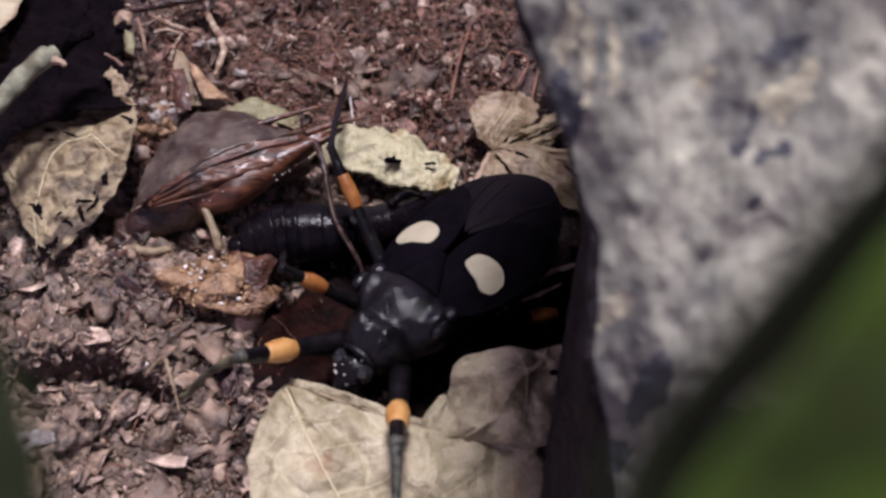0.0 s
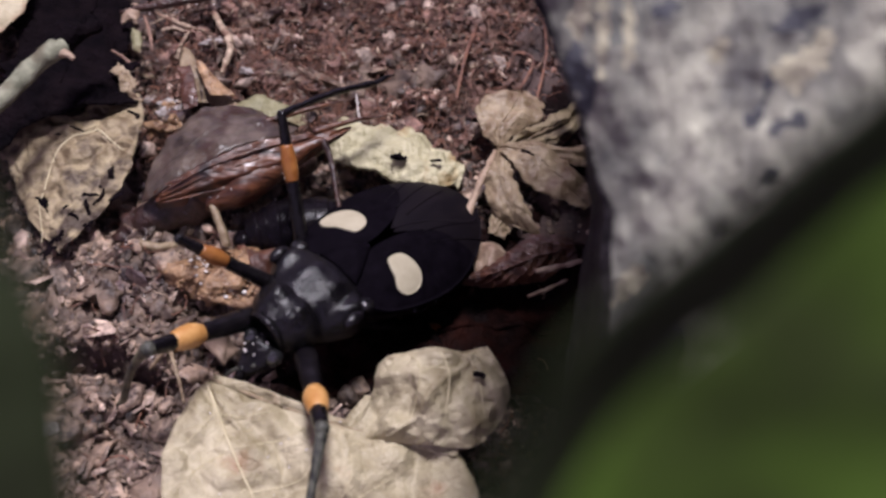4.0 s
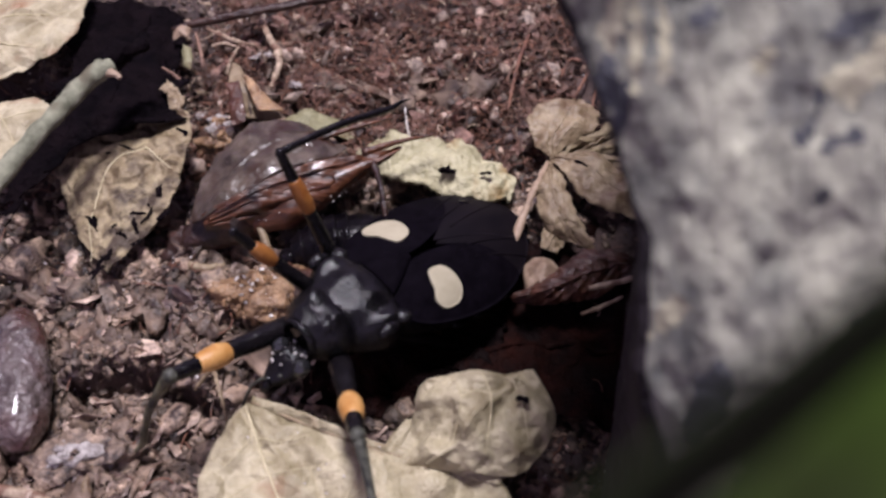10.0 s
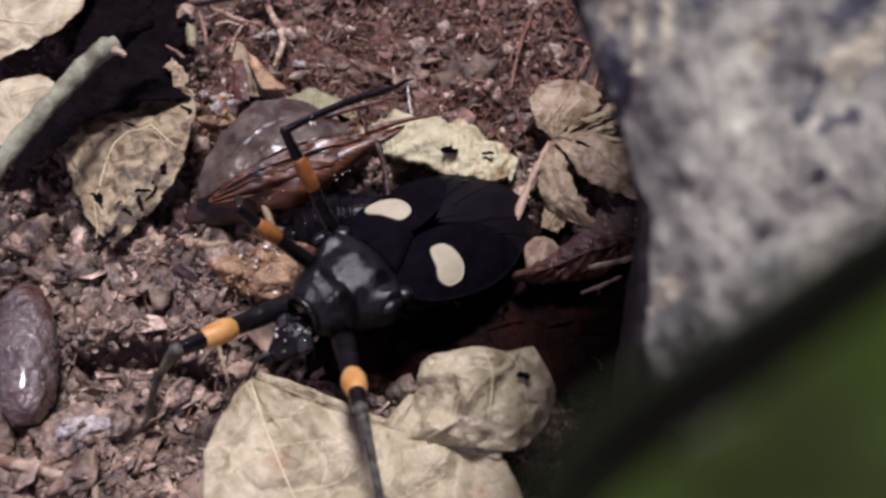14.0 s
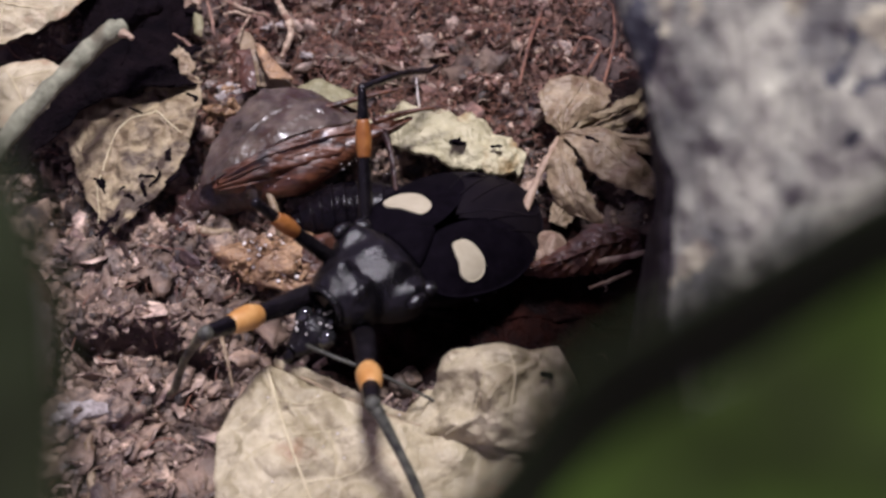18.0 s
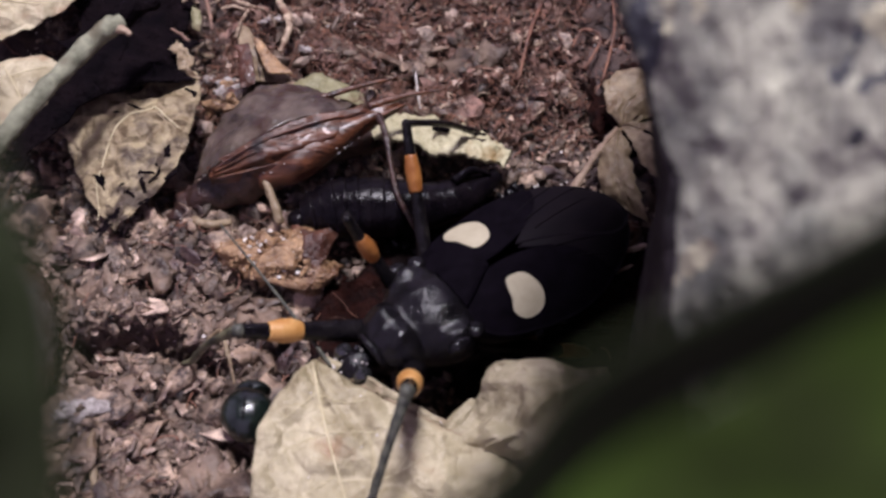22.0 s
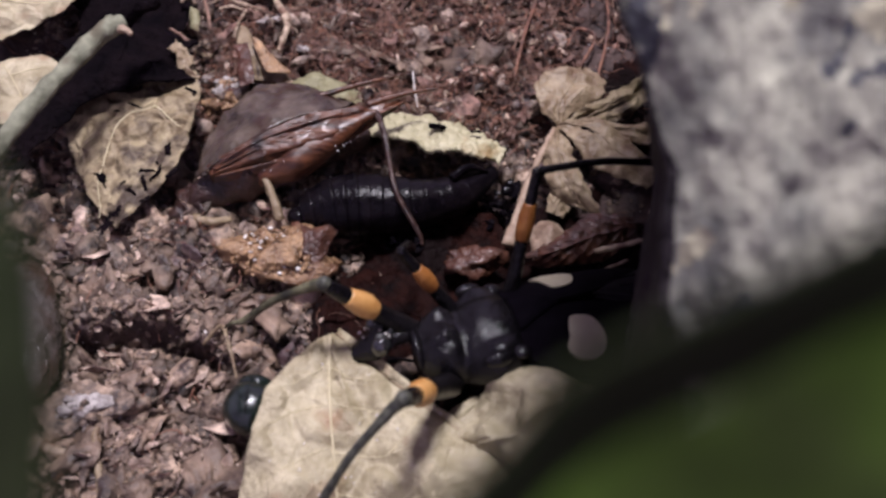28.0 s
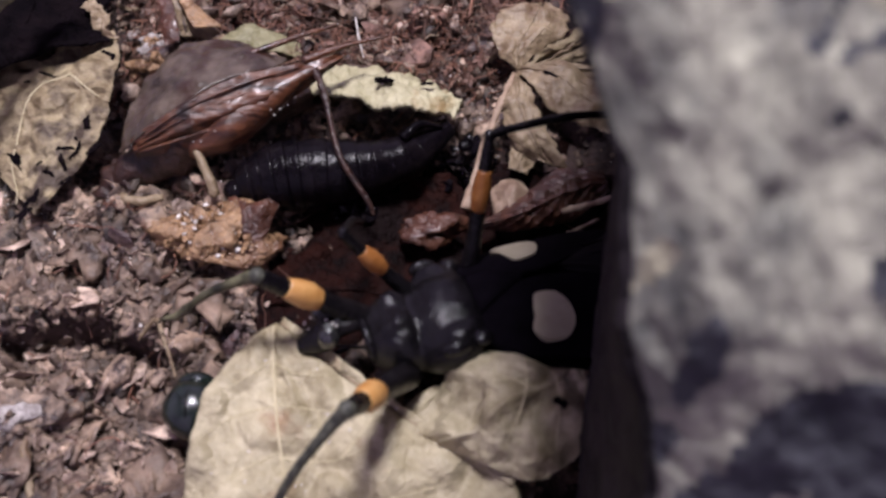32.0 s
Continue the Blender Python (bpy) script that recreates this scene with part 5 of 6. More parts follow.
green_right = make_hanging()
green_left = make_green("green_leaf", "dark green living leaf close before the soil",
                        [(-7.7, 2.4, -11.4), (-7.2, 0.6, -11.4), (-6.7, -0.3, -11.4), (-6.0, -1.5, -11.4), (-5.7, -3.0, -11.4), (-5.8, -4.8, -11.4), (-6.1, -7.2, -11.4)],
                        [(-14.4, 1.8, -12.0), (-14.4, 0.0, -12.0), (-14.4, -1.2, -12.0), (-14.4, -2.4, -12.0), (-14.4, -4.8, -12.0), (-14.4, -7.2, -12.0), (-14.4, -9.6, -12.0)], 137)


# ---- the assassin bug ----
def wing_z(x, y):
    return 9.3 - 0.055 * y * y - 0.0225 * np.clip(-4 - x, 0, 30) ** 2 - 0.02 * np.clip(x - 1, 0, 9) ** 2


def domed(outline, lift, n=14, thick=0.3):
    """A patch of the wing case inside an outline of (x, y), lying on the curve of the back."""
    o = curve(list(outline) + [outline[0]], 56)[:-1]
    c = o.mean(0)
    v = [np.array([c[0] + (p[0] - c[0]) * s, c[1] + (p[1] - c[1]) * s]) for s in np.linspace(0.02, 1, n) for p in o]
    v = np.array(v)
    edge = np.repeat(np.linspace(0.02, 1, n), len(o)) ** 6
    z = wing_z(v[:, 0], v[:, 1]) + lift - edge * thick * 0.6
    top = np.column_stack([v, z])
    low = np.column_stack([v, z - thick])
    k = len(top)
    f = [q[::-1] for q in grid_faces(n, len(o), True)] + grid_faces(n, len(o), True, k) + [list(range(len(o)))]
    m = (n - 1) * len(o)
    f += [[m + j, m + (j + 1) % len(o), k + m + (j + 1) % len(o), k + m + j] for j in range(len(o))]
    return np.vstack([top, low]), f


LEGS = {"front": ((11.5, 2.6, 3.8), 15.0, 12.0), "middle": ((8.0, 3.4, 3.6), 13.5, 11.0), "hind": ((5.0, 3.6, 3.6), 17.0, 15.0)}


def shield():
    """The pronotum: a bumpy front lobe with a furrow, a waist, and a broad domed hind lobe with raised shoulders."""
    v, f = loft([(14.7, 1.5, 4.6, 7.6), (14.2, 2.4, 4.0, 8.3), (13.3, 3.2, 3.5, 9.0), (12.2, 3.7, 3.2, 9.5), (11.3, 3.8, 3.1, 9.4), (10.7, 3.9, 3.0, 9.0), (9.8, 4.6, 3.0, 9.3),
                 (8.6, 5.4, 3.1, 9.8), (7.4, 5.7, 3.3, 9.9), (6.3, 5.4, 3.6, 9.6), (5.5, 4.7, 4.0, 9.2), (4.8, 3.6, 4.6, 8.7)], 56)
    x, y, z = v.T
    upper = np.clip((z - 6.5) / 2, 0, 1)
    front = np.exp(-((x - 12.4) / 1.5) ** 2)
    back = np.exp(-((x - 8.0) / 2.2) ** 2)
    dz = front * (0.5 * np.cos(y * 1.9) ** 2 * np.exp(-(y / 3.4) ** 4) - 0.75 * np.exp(-(y / 0.45) ** 2) + 0.35 * fbm(v, 1.1, 3, 9))
    dz += back * (0.55 * np.exp(-((np.abs(y) - 4.6) / 0.9) ** 2) - 0.4 * np.exp(-((np.abs(y) - 3.0) / 0.7) ** 2) + 0.16 * fbm(v * [0.5, 1, 1], 0.9, 3, 15))
    z = z + dz * upper
    return np.stack([x, y, z], 1), f


def make_bug():
    feelers = []
    bug = thing("assassin_bug", "large black assassin bug with two cream spots and orange-banded legs", "insect")
    head = part("head", loft([(10.2, 0.9, 5.2, 6.6), (13.6, 1.1, 5.0, 6.8), (14.8, 1.3, 4.6, 7.0), (15.2, 1.7, 4.2, 7.0), (16.0, 1.8, 3.9, 6.9), (16.8, 1.5, 3.8, 6.3), (17.6, 1.0, 3.8, 5.6), (18.2, 0.6, 4.0, 5.1)], 24), BLACK, bug)
    for s in (-1, 1):
        part("eye", blob((15.6, 1.55 * s, 6.1), (0.95, 0.8, 1.05), 1, 0.02), EYE, head, "glossy black eye")
        part("ocellus", blob((14.6, 0.75 * s, 7.0), (0.3, 0.28, 0.28), 2, 0.02, nu=8, nv=10), EYE, head, "tiny glossy bead eye")
        root = (17.2, 0.8 * s, 5.6)
        bent = [root, (16.9, 3.0, 8.0), (13.0, 7.0, 10.0), (8.0, 11.5, 10.6), (2.5, 16.0, 10.0)] if s > 0 else [root, (root[0] + 6, root[1], 6.0), (root[0] + 12, root[1], 5.8), (root[0] + 18, root[1], 5.2)]
        feelers.append(part("antenna", moved(tube(bent, [0.2, 0.17, 0.13, 0.09], 7, 26), root), SHIN, head, "thin jointed antenna", at=root))
    # White beads put the head's specular sparkles into colour.
    drops = np.random.default_rng(3)
    for k in range(14):
        x, y = drops.uniform(14.0, 17.4), drops.uniform(-1.5, 1.5)
        part("dew_drop", blob((x, y, 7.0 - 0.3 * max(0, x - 15.6) ** 1.2 - 0.3 * y * y), [drops.uniform(0.07, 0.15)] * 3, k, 0, nu=6, nv=8), GRIT_AND_GLINT, head)
    part("rostrum", tube([(17.8, 0, 4.5), (18.2, 0, 3.4), (16.8, 0, 2.6), (14.0, 0, 2.8)], [0.5, 0.55, 0.4, 0.2], 9, 20), BLACK, head)
    pro = part("pronotum", shield(), SHIELD, bug, "domed black shield with a furrowed front lobe")
    part("collar", tube([(14.4 + 0.25 * math.cos(a), 2.0 * math.sin(a), 6.2 + 1.9 * math.cos(a)) for a in np.linspace(-1.7, 1.7, 9)], [0.3, 0.38, 0.3], 8, 28), BLACK, pro)
    for s in (-1, 1):
        part("shoulder", blob((8.2, 5.1 * s, 8.2), (1.2, 0.7, 0.8), 3, 0.1), SHIELD, pro)
        part("hind_corner", blob((6.0, 4.6 * s, 8.2), (0.9, 0.9, 0.6), 4, 0.1), SHIELD, pro)
    part("scutellum", loft([(5.4, 2.6, 8.0, 9.3), (4.0, 2.0, 8.4, 9.8), (2.4, 1.1, 8.8, 10.0), (1.0, 0.3, 9.0, 9.6)], 14), WING, bug)
    part("abdomen", loft([(5.6, 3.8, 2.6, 7.2), (3, 5.6, 1.9, 7.2), (-1, 6.8, 1.6, 6.6), (-5, 7.2, 1.6, 6.2), (-9, 6.6, 1.8, 5.6), (-12.4, 5.0, 2.2, 4.8), (-14.8, 2.8, 2.8, 4.0), (-15.6, 0.4, 3.2, 3.6)], 28), BLACK, bug)
    for s in (-1, 1):
        for k, x in enumerate((-1.0, -4.0, -7.0, -10.0)):
            half = (7.0, 7.3, 7.0, 6.0)[k]
            part("side_plate", blob((x, half * s, (5.0, 4.7, 4.3, 3.9)[k]), (1.45, 0.7, 0.5), k, 0.06, nu=10, nv=14), BLACK, bug)
        wing = part("wing_case", domed([(5.2, 0.8 * s), (5.6, 4.2 * s), (3.2, 6.4 * s), (-2.0, 7.7 * s), (-6.5, 7.8 * s), (-10.4, 6.3 * s), (-7.0, 2.4 * s), (-1.0, 0.4 * s)], 0.1 if s > 0 else 0.22), WING, bug)
        part("spot", domed([((1.12 if s < 0 else 1.04) * x, s * (4.35 + (1.0 if s < 0 else 0.86) * (y - 4.35))) for x, y in ((1.2, 4.1), (1.7, 5.3), (1.0, 6.4), (-0.7, 6.5), (-1.75, 5.4), (-1.75, 3.7), (-1.0, 2.3), (0.5, 2.0), (1.0, 3.0))], 0.36 if s > 0 else 0.46, thick=0.16), CREAM, wing, "cream spot")
        part("wing_membrane", domed([(-2.6, 0.2 * s), (-7.0, 3.0 * s), (-9.4, 6.6 * s), (-12.2, 5.9 * s), (-15.3, 3.6 * s), (-17.1, 0.6 * s), (-16.6, -2.0 * s), (-13, -3.4 * s), (-7, -1.4 * s)], 0.0 if s > 0 else 0.12, thick=0.15), MEMBRANE, bug, "smoky dull wing tip")
        for k in range(3):
            vein = [(x, (0.6 + k * 1.5 + (-6 - x) * (0.12 + 0.08 * k)) * s) for x in (-5.5, -8.5, -11.5, -14.0)]
            part("wing_vein", tube([(x, y, float(wing_z(x, y)) + (0.02 if s > 0 else 0.15)) for x, y in vein], [0.09, 0.08, 0.05], 5, 16), MEMBRANE, bug)
    legs = {}
    for pair, (coxa, lf, lt) in LEGS.items():
        for s in (-1, 1):
            stout = 1.0 if pair == "front" else 0.72
            fem = part("femur", tube([(-0.6, 0, 0), (0.2 * lf, 0, 0.15), (0.5 * lf, 0, 0.1), (0.85 * lf, 0, 0), (lf, 0, 0)], [0.8 * stout, 1.2 * stout, 1.05 * stout, 0.85 * stout, 0.75 * stout, 0.6 * stout], 14, 30, 0.04), BLACK, bug)
            # Middle and hind bands carry their shade in a darker orange.
            part("leg_band", tube([(0.60 * lf, 0, 0.1), (0.70 * lf, 0, 0.08), (0.82 * lf, 0, 0)], [0.9 * stout, 1.14 * stout, 1.1 * stout, 0.82 * stout], 16, 16, 0.05), ORANGE if pair == "front" else SHADED_ORANGE, fem, "orange band round the leg")
            tib = part("tibia", tube([(0, 0, 0), (0.15 * lt, 0, 0.3), (0.5 * lt, 0, 0.55), (0.8 * lt, 0, 0.25), (lt, 0, 0), (lt + 1.6, 0, 0.3), (lt + 3.0, 0, 0.2)], [0.6 * stout, 0.48 * stout, 0.38, 0.36, 0.42, 0.28, 0.18, 0.08], 10, 40, 0.1), OLIVE if pair == "front" and s < 0 else SHIN if pair == "front" else BLACK, fem, "thin dark shin with small claws")
            part("knee", blob((lf, 0, 0), (0.72 * stout, 0.68 * stout, 0.7 * stout), 5, 0.05, nu=10, nv=12), SHIN if pair == "front" else BLACK, fem)
            fem.location = (coxa[0] * MM, coxa[1] * s * MM, coxa[2] * MM)
            tib.location = (lf * MM, 0, 0)
            legs[pair, s] = (fem, tib)
    return bug, legs, head, feelers


bug, bug_legs, bug_head, (antenna_a, antenna_b) = make_bug()


# ---- what moves ----
def along(way):
    """The turn that lays x along a way, z as far up as it goes."""
    x = Vector(way).normalized()
    y = Vector((0, 0, 1)).cross(x)
    y = y.normalized() if y.length > 1e-4 else Vector((0, 1, 0))
    z = x.cross(y)
    return Matrix((x, y, z)).transposed().to_4x4()


def bug_at(x, y, z, yaw, pitch, roll):
    """The bug's pose over the soil: it leans about a line through its legs."""
    return pose(x * MM, y * MM, (z + 4) * MM, roll, -pitch, yaw) @ Matrix.Translation((0, 0, -4 * MM))


def step_leg(leg, coxa, length, rows):
    fem, tib = leg
    fr, tr = [], []
    for t, kx, ky, kz, fx, fy, fz in rows:
        a = along(Vector((kx, ky, kz)) - Vector(coxa))
        b = along(Vector((fx, fy, fz)) - Vector((kx, ky, kz)))
        fr.append((t, Matrix.Translation(Vector(coxa) * MM) @ a))
        tr.append((t, Matrix.Translation((length * MM, 0, 0)) @ (a.inverted() @ b)))
    walk(fem, fr)
    walk(tib, tr)


BUG_ROWS = [
    (0.0, 6.88, -6.56, -0.32, 228.6, 1.7, 7.5),
    (1.0, 6.37, -6.67, 0.18, 219.9, 3.6, 1.0),
    (1.5, 4.00, -6.30, -0.10, 221.5, 6.5, -0.5),
    (2.0, 2.01, -6.00, -0.29, 222.5, 9.2, -1.7),
    (2.5, 0.20, -6.10, -0.10, 225.5, 9.5, -3.0),
    (3.0, -1.51, -6.68, 0.15, 230.1, 9.7, -4.4),
    (3.5, -2.40, -6.60, -0.10, 228.5, 11.0, -4.3),
    (5.5, -3.54, -5.43, -0.59, 224.6, 14.9, -4.3),
    (17.0, -3.54, -5.43, -0.59, 224.6, 14.9, -4.3),
    (18.0, -2.41, -6.16, -0.42, 227.3, 17.0, -6.9),
    (19.0, -1.92, -6.64, -1.19, 228.7, 14.3, -9.5),
    (20.0, -1.15, -7.86, -1.16, 229.3, 10.5, -2.1),
    (21.0, 0.64, -9.40, -0.77, 224.6, 8.3, 5.8),
    (22.0, 4.31, -10.35, -0.39, 217.5, 1.3, 1.6),
    (23.0, 6.77, -12.17, 0.78, 208.9, 0.3, 2.7),
    (24.0, 10.29, -13.83, 0.66, 195.9, -0.2, 6.0),
    (25.0, 9.93, -14.07, 0.47, 196.4, 3.1, 4.9),
    (28.0, 11.15, -17.57, 0.62, 193.7, 2.8, 20.5),
    (32.0, 11.15, -17.57, 0.62, 193.7, 2.8, 20.5),
]
FRONT_A_ROWS = [
    (0.0, 23.4, -5.4, 12.5, 26.5, -12.7, 2.7),
    (1.0, 25.7, -4.3, 8.2, 29.4, -8.6, -0.4),
    (2.0, 25.5, -3.6, 9.2, 25.4, -7.9, -2.6),
    (3.0, 24.5, -3.5, 11.2, 23.8, -6.0, -0.5),
    (5.5, 26.2, -3.0, 6.8, 28.0, -4.8, -5.8),
    (17.0, 26.2, -3.0, 6.8, 28.0, -4.8, -5.8),
    (18.0, 25.9, -2.7, 8.0, 25.9, -5.2, -3.7),
    (19.0, 25.6, -3.5, 8.7, 27.1, -5.6, -3.0),
    (20.0, 24.5, -3.9, 11.1, 26.7, -7.6, -0.1),
    (21.0, 25.2, -3.7, 9.9, 26.0, -8.9, -0.7),
    (22.0, 23.9, -6.2, 11.4, 27.6, -12.2, 1.6),
    (23.0, 24.0, -4.4, 11.9, 30.9, -8.4, 3.0),
    (24.0, 19.2, -3.9, 16.6, 24.3, -9.6, 7.4),
    (25.0, 22.8, -4.3, 13.5, 28.6, -7.9, 3.7),
    (28.0, 22.0, -1.7, 14.5, 29.6, -7.7, 7.3),
    (32.0, 22.0, -1.7, 14.5, 29.6, -7.7, 7.3),
]
MIDDLE_A_ROWS = [
    (0.0, 14.7, -8.4, 14.2, 9.5, -14.8, 6.8),
    (1.0, 14.4, -7.7, 14.7, 10.6, -13.1, 5.9),
    (2.0, 15.8, -8.6, 13.3, 11.1, -14.1, 5.0),
    (3.0, 16.9, -10.8, 10.6, 10.4, -15.2, 2.8),
    (5.5, 15.7, -9.1, 13.2, 10.5, -15.4, 5.8),
    (17.0, 15.7, -9.1, 13.2, 10.5, -15.4, 5.8),
    (18.0, 16.3, -9.2, 12.5, 10.9, -15.4, 5.2),
    (19.0, 16.6, -10.3, 11.3, 10.7, -15.6, 3.7),
    (20.0, 16.1, -9.3, 12.6, 11.4, -15.5, 5.0),
    (21.0, 13.9, -6.5, 15.3, 9.2, -13.0, 7.8),
    (22.0, 11.2, -7.6, 16.0, 8.1, -13.5, 7.3),
    (23.0, 14.2, -6.9, 15.1, 11.7, -13.7, 6.8),
    (24.0, 15.9, -6.3, 14.1, 14.1, -13.9, 6.4),
    (25.0, 16.1, -6.8, 13.8, 14.3, -14.3, 6.0),
    (28.0, 14.7, -3.4, 15.3, 11.9, -12.2, 9.3),
    (32.0, 14.7, -3.4, 15.3, 11.9, -12.2, 9.3),
]
HIND_A_ROWS = [
    (0.0, 0.5, -15.3, 15.1, -10.8, -24.2, 10.9),
    (1.0, 0.7, -15.7, 14.7, -8.8, -25.5, 8.4),
    (2.0, 1.3, -14.6, 16.0, -12.9, -17.4, 12.1),
    (3.0, -3.4, -12.4, 15.4, -18.1, -11.9, 12.6),
    (5.5, 9.4, -11.2, 18.2, -5.5, -11.9, 16.9),
    (17.0, 9.4, -11.2, 18.2, -5.5, -11.9, 16.9),
    (18.0, -0.1, -14.0, 16.0, -14.3, -16.3, 11.9),
    (19.0, 0.0, -15.4, 14.8, -13.8, -16.5, 9.2),
    (20.0, -1.6, -13.4, 15.8, -13.7, -20.8, 11.2),
    (21.0, -2.0, -12.1, 16.6, -14.7, -15.2, 8.5),
    (22.0, -0.5, -15.0, 14.9, -11.8, -17.1, 5.1),
    (23.0, 1.1, -15.7, 14.9, -10.3, -18.4, 5.6),
    (24.0, -4.4, -12.0, 15.0, -16.2, -16.5, 6.9),
    (25.0, -4.1, -11.9, 15.3, -16.4, -16.1, 7.8),
    (28.0, 1.5, -5.4, 20.1, -12.6, -9.1, 16.9),
    (32.0, 1.5, -5.4, 20.1, -12.6, -9.1, 16.9),
]
FRONT_B_ROWS = [
    (0.0, 21.2, 10.8, 11.8, 30.8, 18.5, 5.0),
    (1.0, 20.8, 10.4, 12.6, 32.1, 15.8, 5.6),
    (2.0, 20.4, 10.0, 13.4, 29.0, 16.8, 4.2),
    (3.0, 21.1, 11.5, 11.1, 32.3, 15.8, 3.6),
    (5.5, 19.6, 12.7, 11.4, 24.2, 23.8, 4.1),
    (17.0, 19.6, 12.7, 11.4, 24.2, 23.8, 4.1),
    (18.0, 21.1, 11.5, 11.2, 22.1, 23.9, 4.7),
    (19.0, 20.1, 10.1, 13.6, 30.5, 13.1, 3.8),
    (20.0, 19.2, 9.9, 14.4, 29.2, 13.0, 4.3),
    (21.0, 17.7, 11.2, 14.4, 26.2, 14.9, 3.5),
    (22.0, 17.0, 9.4, 16.0, 27.0, 15.4, 7.3),
    (23.0, 16.8, 9.7, 15.9, 26.1, 15.1, 6.4),
    (24.0, 17.7, 11.1, 14.5, 27.8, 16.3, 5.8),
    (25.0, 18.0, 11.3, 14.2, 27.3, 15.8, 4.7),
    (28.0, 18.1, 12.5, 13.0, 27.1, 12.7, 1.5),
    (32.0, 18.1, 12.5, 13.0, 27.1, 12.7, 1.5),
]

# The hanging leaf: seconds, place, turn of its edge.
GREEN_ROWS = [
    (0.0, 3.31, -51.81, 74.49, 50.0),
    (1.0, 3.29, -51.60, 74.04, 48.0),
    (2.0, 2.68, -52.25, 74.33, 45.0),
    (3.0, 2.64, -52.17, 74.61, 44.0),
    (5.5, 0.81, -53.92, 70.93, 35.2),
    (6.0, 1.23, -53.28, 70.03, 34.4),
    (6.5, 3.52, -51.71, 72.85, 28.1),
    (7.0, 2.99, -51.34, 71.28, 30.5),
    (7.5, 2.82, -50.90, 71.40, 32.0),
    (8.0, 2.78, -52.58, 71.29, 38.1),
    (8.5, 1.88, -52.37, 71.26, 37.1),
    (9.0, 0.38, -53.49, 68.79, 31.9),
    (9.5, 2.30, -53.45, 69.27, 35.3),
    (10.0, 4.04, -51.45, 70.57, 39.6),
    (10.5, 5.19, -50.99, 71.45, 39.8),
    (11.0, 5.09, -51.20, 72.08, 40.3),
    (12.0, 4.54, -51.13, 71.78, 38.7),
    (13.0, 3.74, -51.31, 72.18, 41.3),
    (14.0, 3.77, -51.63, 71.72, 36.1),
    (14.5, 3.63, -51.40, 71.59, 36.5),
    (16.5, 3.15, -51.94, 70.21, 36.0),
    (17.0, 2.95, -52.05, 69.85, 35.8),
    (18.0, 2.78, -52.38, 69.58, 32.8),
    (19.0, 2.32, -52.61, 69.38, 31.3),
    (20.0, 2.54, -52.26, 69.52, 29.7),
    (21.0, 2.67, -52.21, 69.63, 29.9),
    (23.0, 2.75, -52.18, 69.89, 29.5),
    (25.0, 2.53, -52.72, 70.07, 29.5),
    (28.0, 2.05, -53.42, 70.28, 27.1),
    (30.0, 2.09, -53.56, 70.20, 27.1),
    (30.5, 3.45, -52.75, 70.51, 25.6),
    (31.0, 5.53, -50.41, 70.68, 37.4),
    (31.5, 9.22, -50.19, 67.84, 23.6),
    (32.0, 8.70, -50.86, 63.90, 20.7),
]
# The pale leaf: seconds, shift in x and y in millimetres, turn in degrees.
LEAF_ROWS = [(0, 8.0, 0.4, 1), (0.5, 7.2, 0.9, 0), (1, 6.1, 1.0, 0.5), (1.5, 4.3, 0.6, 1), (2, 3.1, 1.8, 1), (2.5, 1.8, 1.0, 0.5), (3, 1.3, 0, 0), (3.5, 0.7, 0, 0), (5.5, 0, 0, 0), (16.5, 0.1, 0, 0), (17, 0.4, 0.2, 0),
             (18, 1.4, 0, -2), (19, 2.3, -0.3, -2), (20, 3.7, -0.3, -1.5), (21, 5.3, 0.4, -3), (22, 5.4, 0.2, -8), (23, 5.3, 0.5, -14), (24, 6.3, 2.2, -16), (25, 6.3, 2.2, -18), (28, 6.8, 2.3, -19), (32, 6.8, 2.3, -19)]

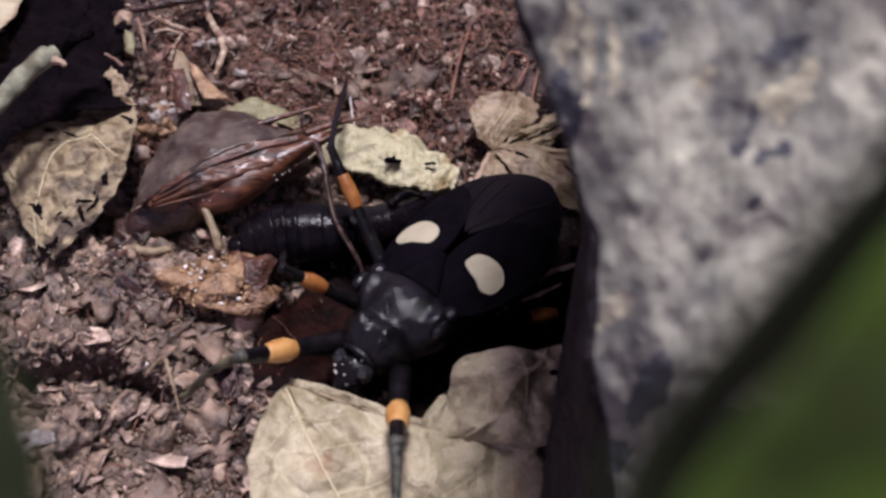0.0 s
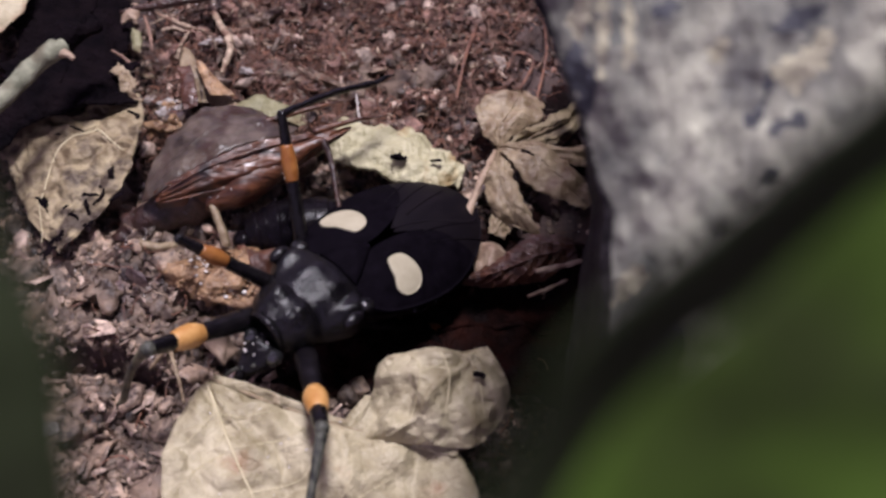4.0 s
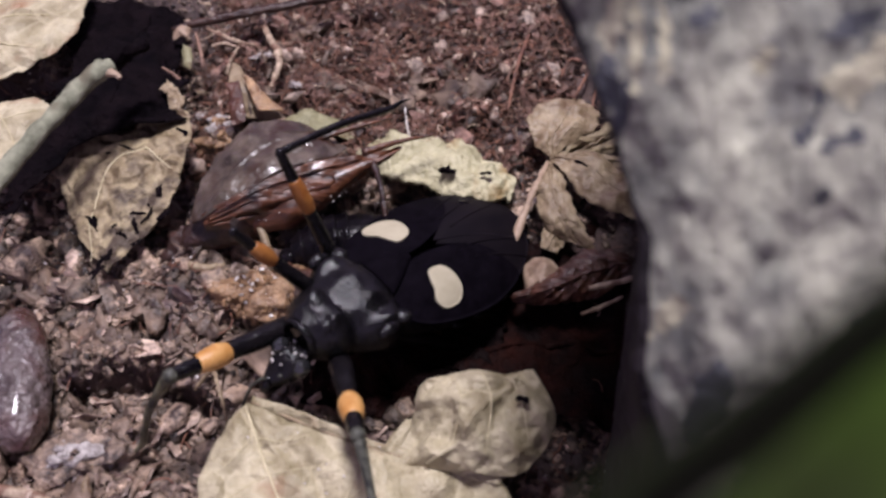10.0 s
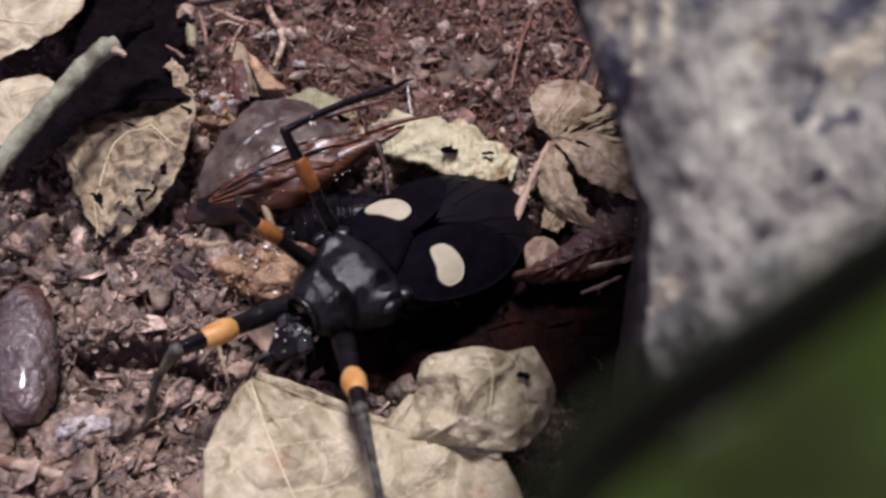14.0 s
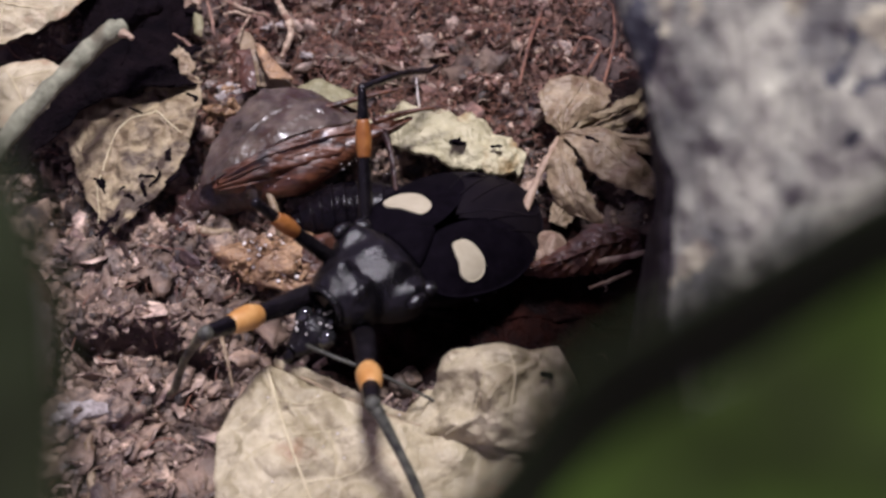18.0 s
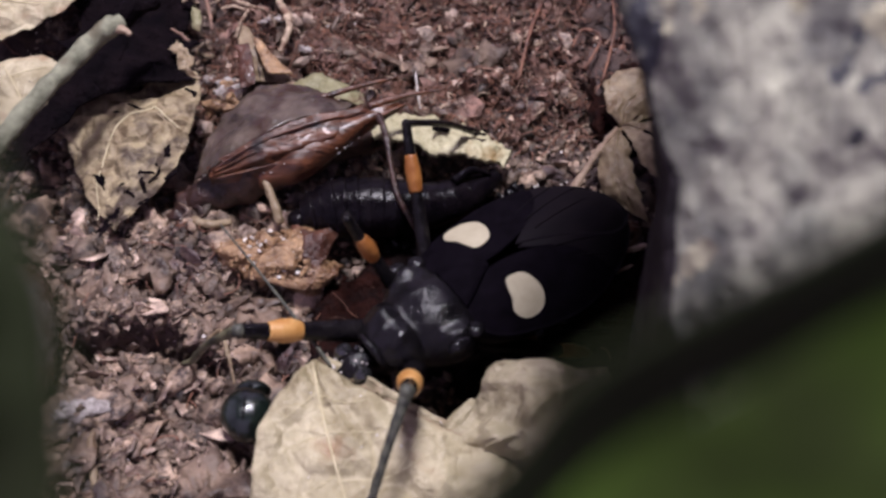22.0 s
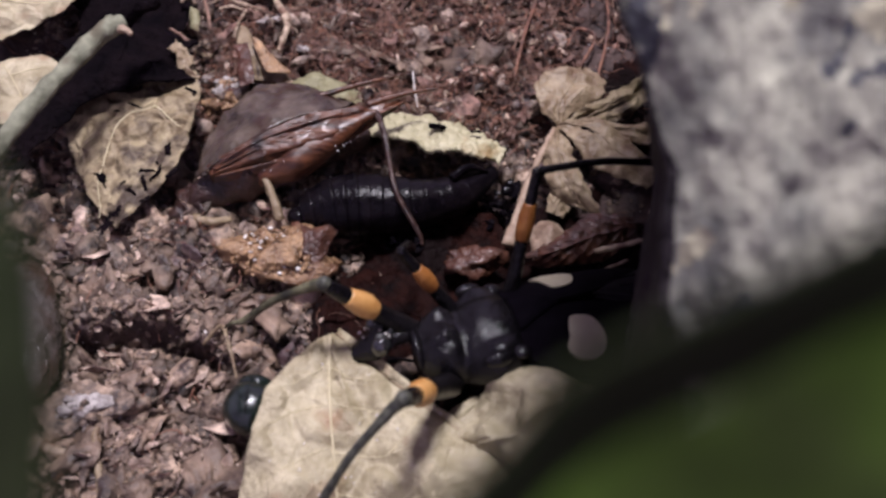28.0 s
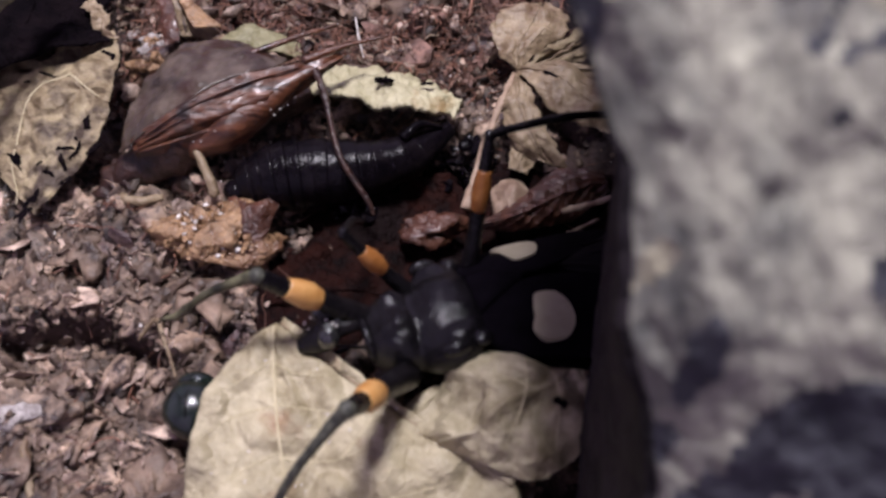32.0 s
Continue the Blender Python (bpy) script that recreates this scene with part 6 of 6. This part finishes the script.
# The plant's other leaf sways: seconds, shift in millimetres.
SWAY_ROWS = [
    (0.0, -0.12, 0.01, 0.88),
    (0.5, -0.12, 0.09, 0.72),
    (1.0, -0.13, 0.08, 0.70),
    (1.5, -0.37, -0.08, 0.73),
    (2.0, -0.47, -0.18, 0.81),
    (2.5, -0.49, -0.23, 0.86),
    (3.0, -0.54, -0.25, 0.85),
    (3.5, -0.51, -0.47, 0.60),
    (5.5, -1.14, -1.10, -0.69),
    (6.0, -0.87, -0.82, -0.98),
    (6.5, -0.12, 0.25, 0.48),
    (7.0, 0.00, 0.45, -0.11),
    (7.5, 0.02, 0.53, -0.13),
    (8.0, 0.15, -0.14, -0.17),
    (8.5, -0.35, -0.46, -0.44),
    (9.0, -0.76, -1.34, -1.73),
    (9.5, -0.25, -1.14, -1.36),
    (10.0, 0.12, 0.37, -0.34),
    (10.5, 0.59, 0.49, -0.04),
    (11.0, 0.57, 0.29, 0.15),
    (12.0, 0.35, 0.23, -0.04),
    (13.0, 0.00, 0.00, 0.00),
    (14.0, 0.00, 0.04, -0.08),
    (14.5, -0.05, 0.09, -0.16),
    (16.5, 0.86, -0.30, -0.83),
    (17.0, 0.79, -0.37, -0.98),
    (17.5, 0.64, -0.46, -1.07),
    (18.0, 0.51, -0.53, -1.11),
    (18.5, 0.31, -0.72, -1.22),
    (19.0, 0.16, -0.58, -1.18),
    (19.5, 0.26, -0.37, -1.13),
    (20.0, 0.34, -0.41, -1.10),
    (20.5, 0.41, -0.35, -1.14),
    (21.0, 0.42, -0.35, -1.02),
    (21.5, 0.45, -0.29, -1.06),
    (22.0, 0.41, -0.31, -1.06),
    (22.5, 0.36, -0.32, -0.86),
    (23.0, 0.35, -0.26, -0.88),
    (23.5, 0.48, -0.31, -0.81),
    (24.0, 0.55, -0.42, -0.85),
    (24.5, 0.33, -0.32, -0.81),
    (25.0, 0.06, -0.46, -0.80),
    (25.5, -0.23, -0.61, -0.74),
    (27.5, -0.70, -0.85, -0.69),
    (28.0, -0.72, -0.79, -0.76),
    (28.5, -0.58, -0.66, -0.78),
    (29.0, -0.69, -0.68, -0.82),
    (29.5, -0.72, -0.74, -0.77),
    (30.0, -0.71, -0.82, -0.78),
    (30.5, -0.17, -0.15, -0.69),
    (31.0, 0.73, 1.19, -0.17),
    (31.5, 2.42, 3.40, -1.45),
    (32.0, 2.98, 4.63, -3.52),
]


def motions():
    walk(bug, [(t, bug_at(*row)) for t, *row in BUG_ROWS])
    for key, rows in ((("front", -1), FRONT_A_ROWS), (("middle", -1), MIDDLE_A_ROWS), (("hind", -1), HIND_A_ROWS), (("front", 1), FRONT_B_ROWS),
                      (("middle", 1), [(0, -4, 5, -2, -10, 8, -4), (32, -4, 5, -2, -10, 8, -4)]), (("hind", 1), [(0, -9, 10.5, -2.5, -16, 14, -5), (3, -9, 10.5, -3.5, -16, 14, -6), (32, -9, 9.5, -4.5, -16, 13, -7)])):
        (cx, cy, cz), length, _ = LEGS[key[0]]
        step_leg(bug_legs[key], (cx, cy * key[1], cz), length, rows)
    walk(bug_head, [(t, pose(x * MM, y * MM, z * MM)) for t, x, y, z in ((0, -0.2, 0, 0.2), (2, -0.4, 0, 0.2), (3, -0.8, 0.4, -1.2), (5.5, 0, 0.6, -1.2), (18, 0.3, 0.6, -1.2), (20, 0.8, -0.4, 0.2), (21, -0.4, 0.5, -0.5), (22, 0.8, -0.2, 0), (23, 2.7, -0.6, 0.4), (25, 2.3, -0.8, 0.4), (28, 2.0, -2.0, 1.2), (32, 2.0, -2.0, 1.2))])
    walk(antenna_b, [(t, pose(17.2 * MM, 0.8 * MM, 5.6 * MM, 0, 0, turn) @ Matrix.Rotation(math.radians(dip), 4, Vector((-0.72, -0.69, 0)))) for t, turn, dip in
                     ((0, -150, 100), (17.0, -150, 100), (17.5, -80, 60), (18, -15, 20), (19, 8, -8), (21.6, 8, -8), (22, -34, 39), (22.5, -68, 86), (23, -102, 133), (23.5, -135, 180), (32, -135, 180))])
    walk(antenna_a, [(t, Matrix.Translation((17.2 * MM, -0.8 * MM, 5.6 * MM)) @ along(way)) for t, way in
                     ((0, (-1, 0.02, -0.2)), (20, (-1, 0.02, -0.2)), (20.8, (-0.5, -0.85, 0)), (21.5, (0.2, -0.95, 0.15)), (22.5, (-0.1, -0.9, 0.4)), (23, (-0.17, -0.88, 0.42)), (23.5, (-0.5, -0.8, 0.1)), (24, (-0.85, -0.45, -0.1)), (24.4, (-1, 0.02, -0.2)), (32, (-1, 0.02, -0.2)))])
    rest = cricket.location.copy()
    axle = Vector((0.87, 0.5, 0))
    walk(cricket, [(t, Matrix.Translation(rest) @ Matrix.Rotation(math.radians(a), 4, axle)) for t, a in ((0, 0), (3, 0), (5.5, 9), (18, 9), (20, 0), (32, 0))])
    peel = bpy.data.objects["cream_peel"]
    lie = peel.location.copy()
    walk(peel, [(t, Matrix.Translation(lie + Vector((y * MM, y * MM, z * MM))) @ pose(0, 0, 0, a, 0, turn)) for t, y, z, a, turn in ((0, 0, 0, 0, 0), (21, 0, 0, 0, 0), (22.2, -2.0, 0.6, -26, -3), (32, -2.0, 0.6, -26, -3))])
    at = pale_leaf.location.copy()
    walk(pale_leaf, [(t, Matrix.Translation(at + Vector((x * MM, y * MM, 0))) @ pose(0, 0, 0, 0, 0, turn)) for t, x, y, turn in LEAF_ROWS])
    base = lobed_leaf.location.copy()
    walk(lobed_leaf, [(t, Matrix.Translation(base + Vector((x * MM, y * MM, 0))) @ pose(0, 0, 0, 0, 0, turn)) for t, x, y, turn in ((0, 0, 0, 0), (21.6, 0, 0, 0), (22, 7.0, 0.3, -10), (22.4, 0, 0, 0), (32, 0, 0, 0))])
    spot = beetle.location.copy()
    walk(beetle, [(t, Matrix.Translation(spot + Vector((x * MM, y * MM, 0))) @ pose(0, 0, 0, 0, 0, turn)) for t, x, y, turn in ((0, 9, -3, 40), (18, 9, -3, 40), (20, 2.5, -1, 15), (21, 0, 0, 0), (32, 0, 0, 0))])
    still = green_left.location.copy()
    walk(green_left, [(t, Matrix.Translation(still + Vector((x, y, z)) * MM)) for t, x, y, z in SWAY_ROWS])
    walk(green_right, [(t, pose(x * MM, y * MM, z * MM, 35) @ pose(0, 0, 0, 0, 0, turn)) for t, x, y, z, turn in GREEN_ROWS])


motions()
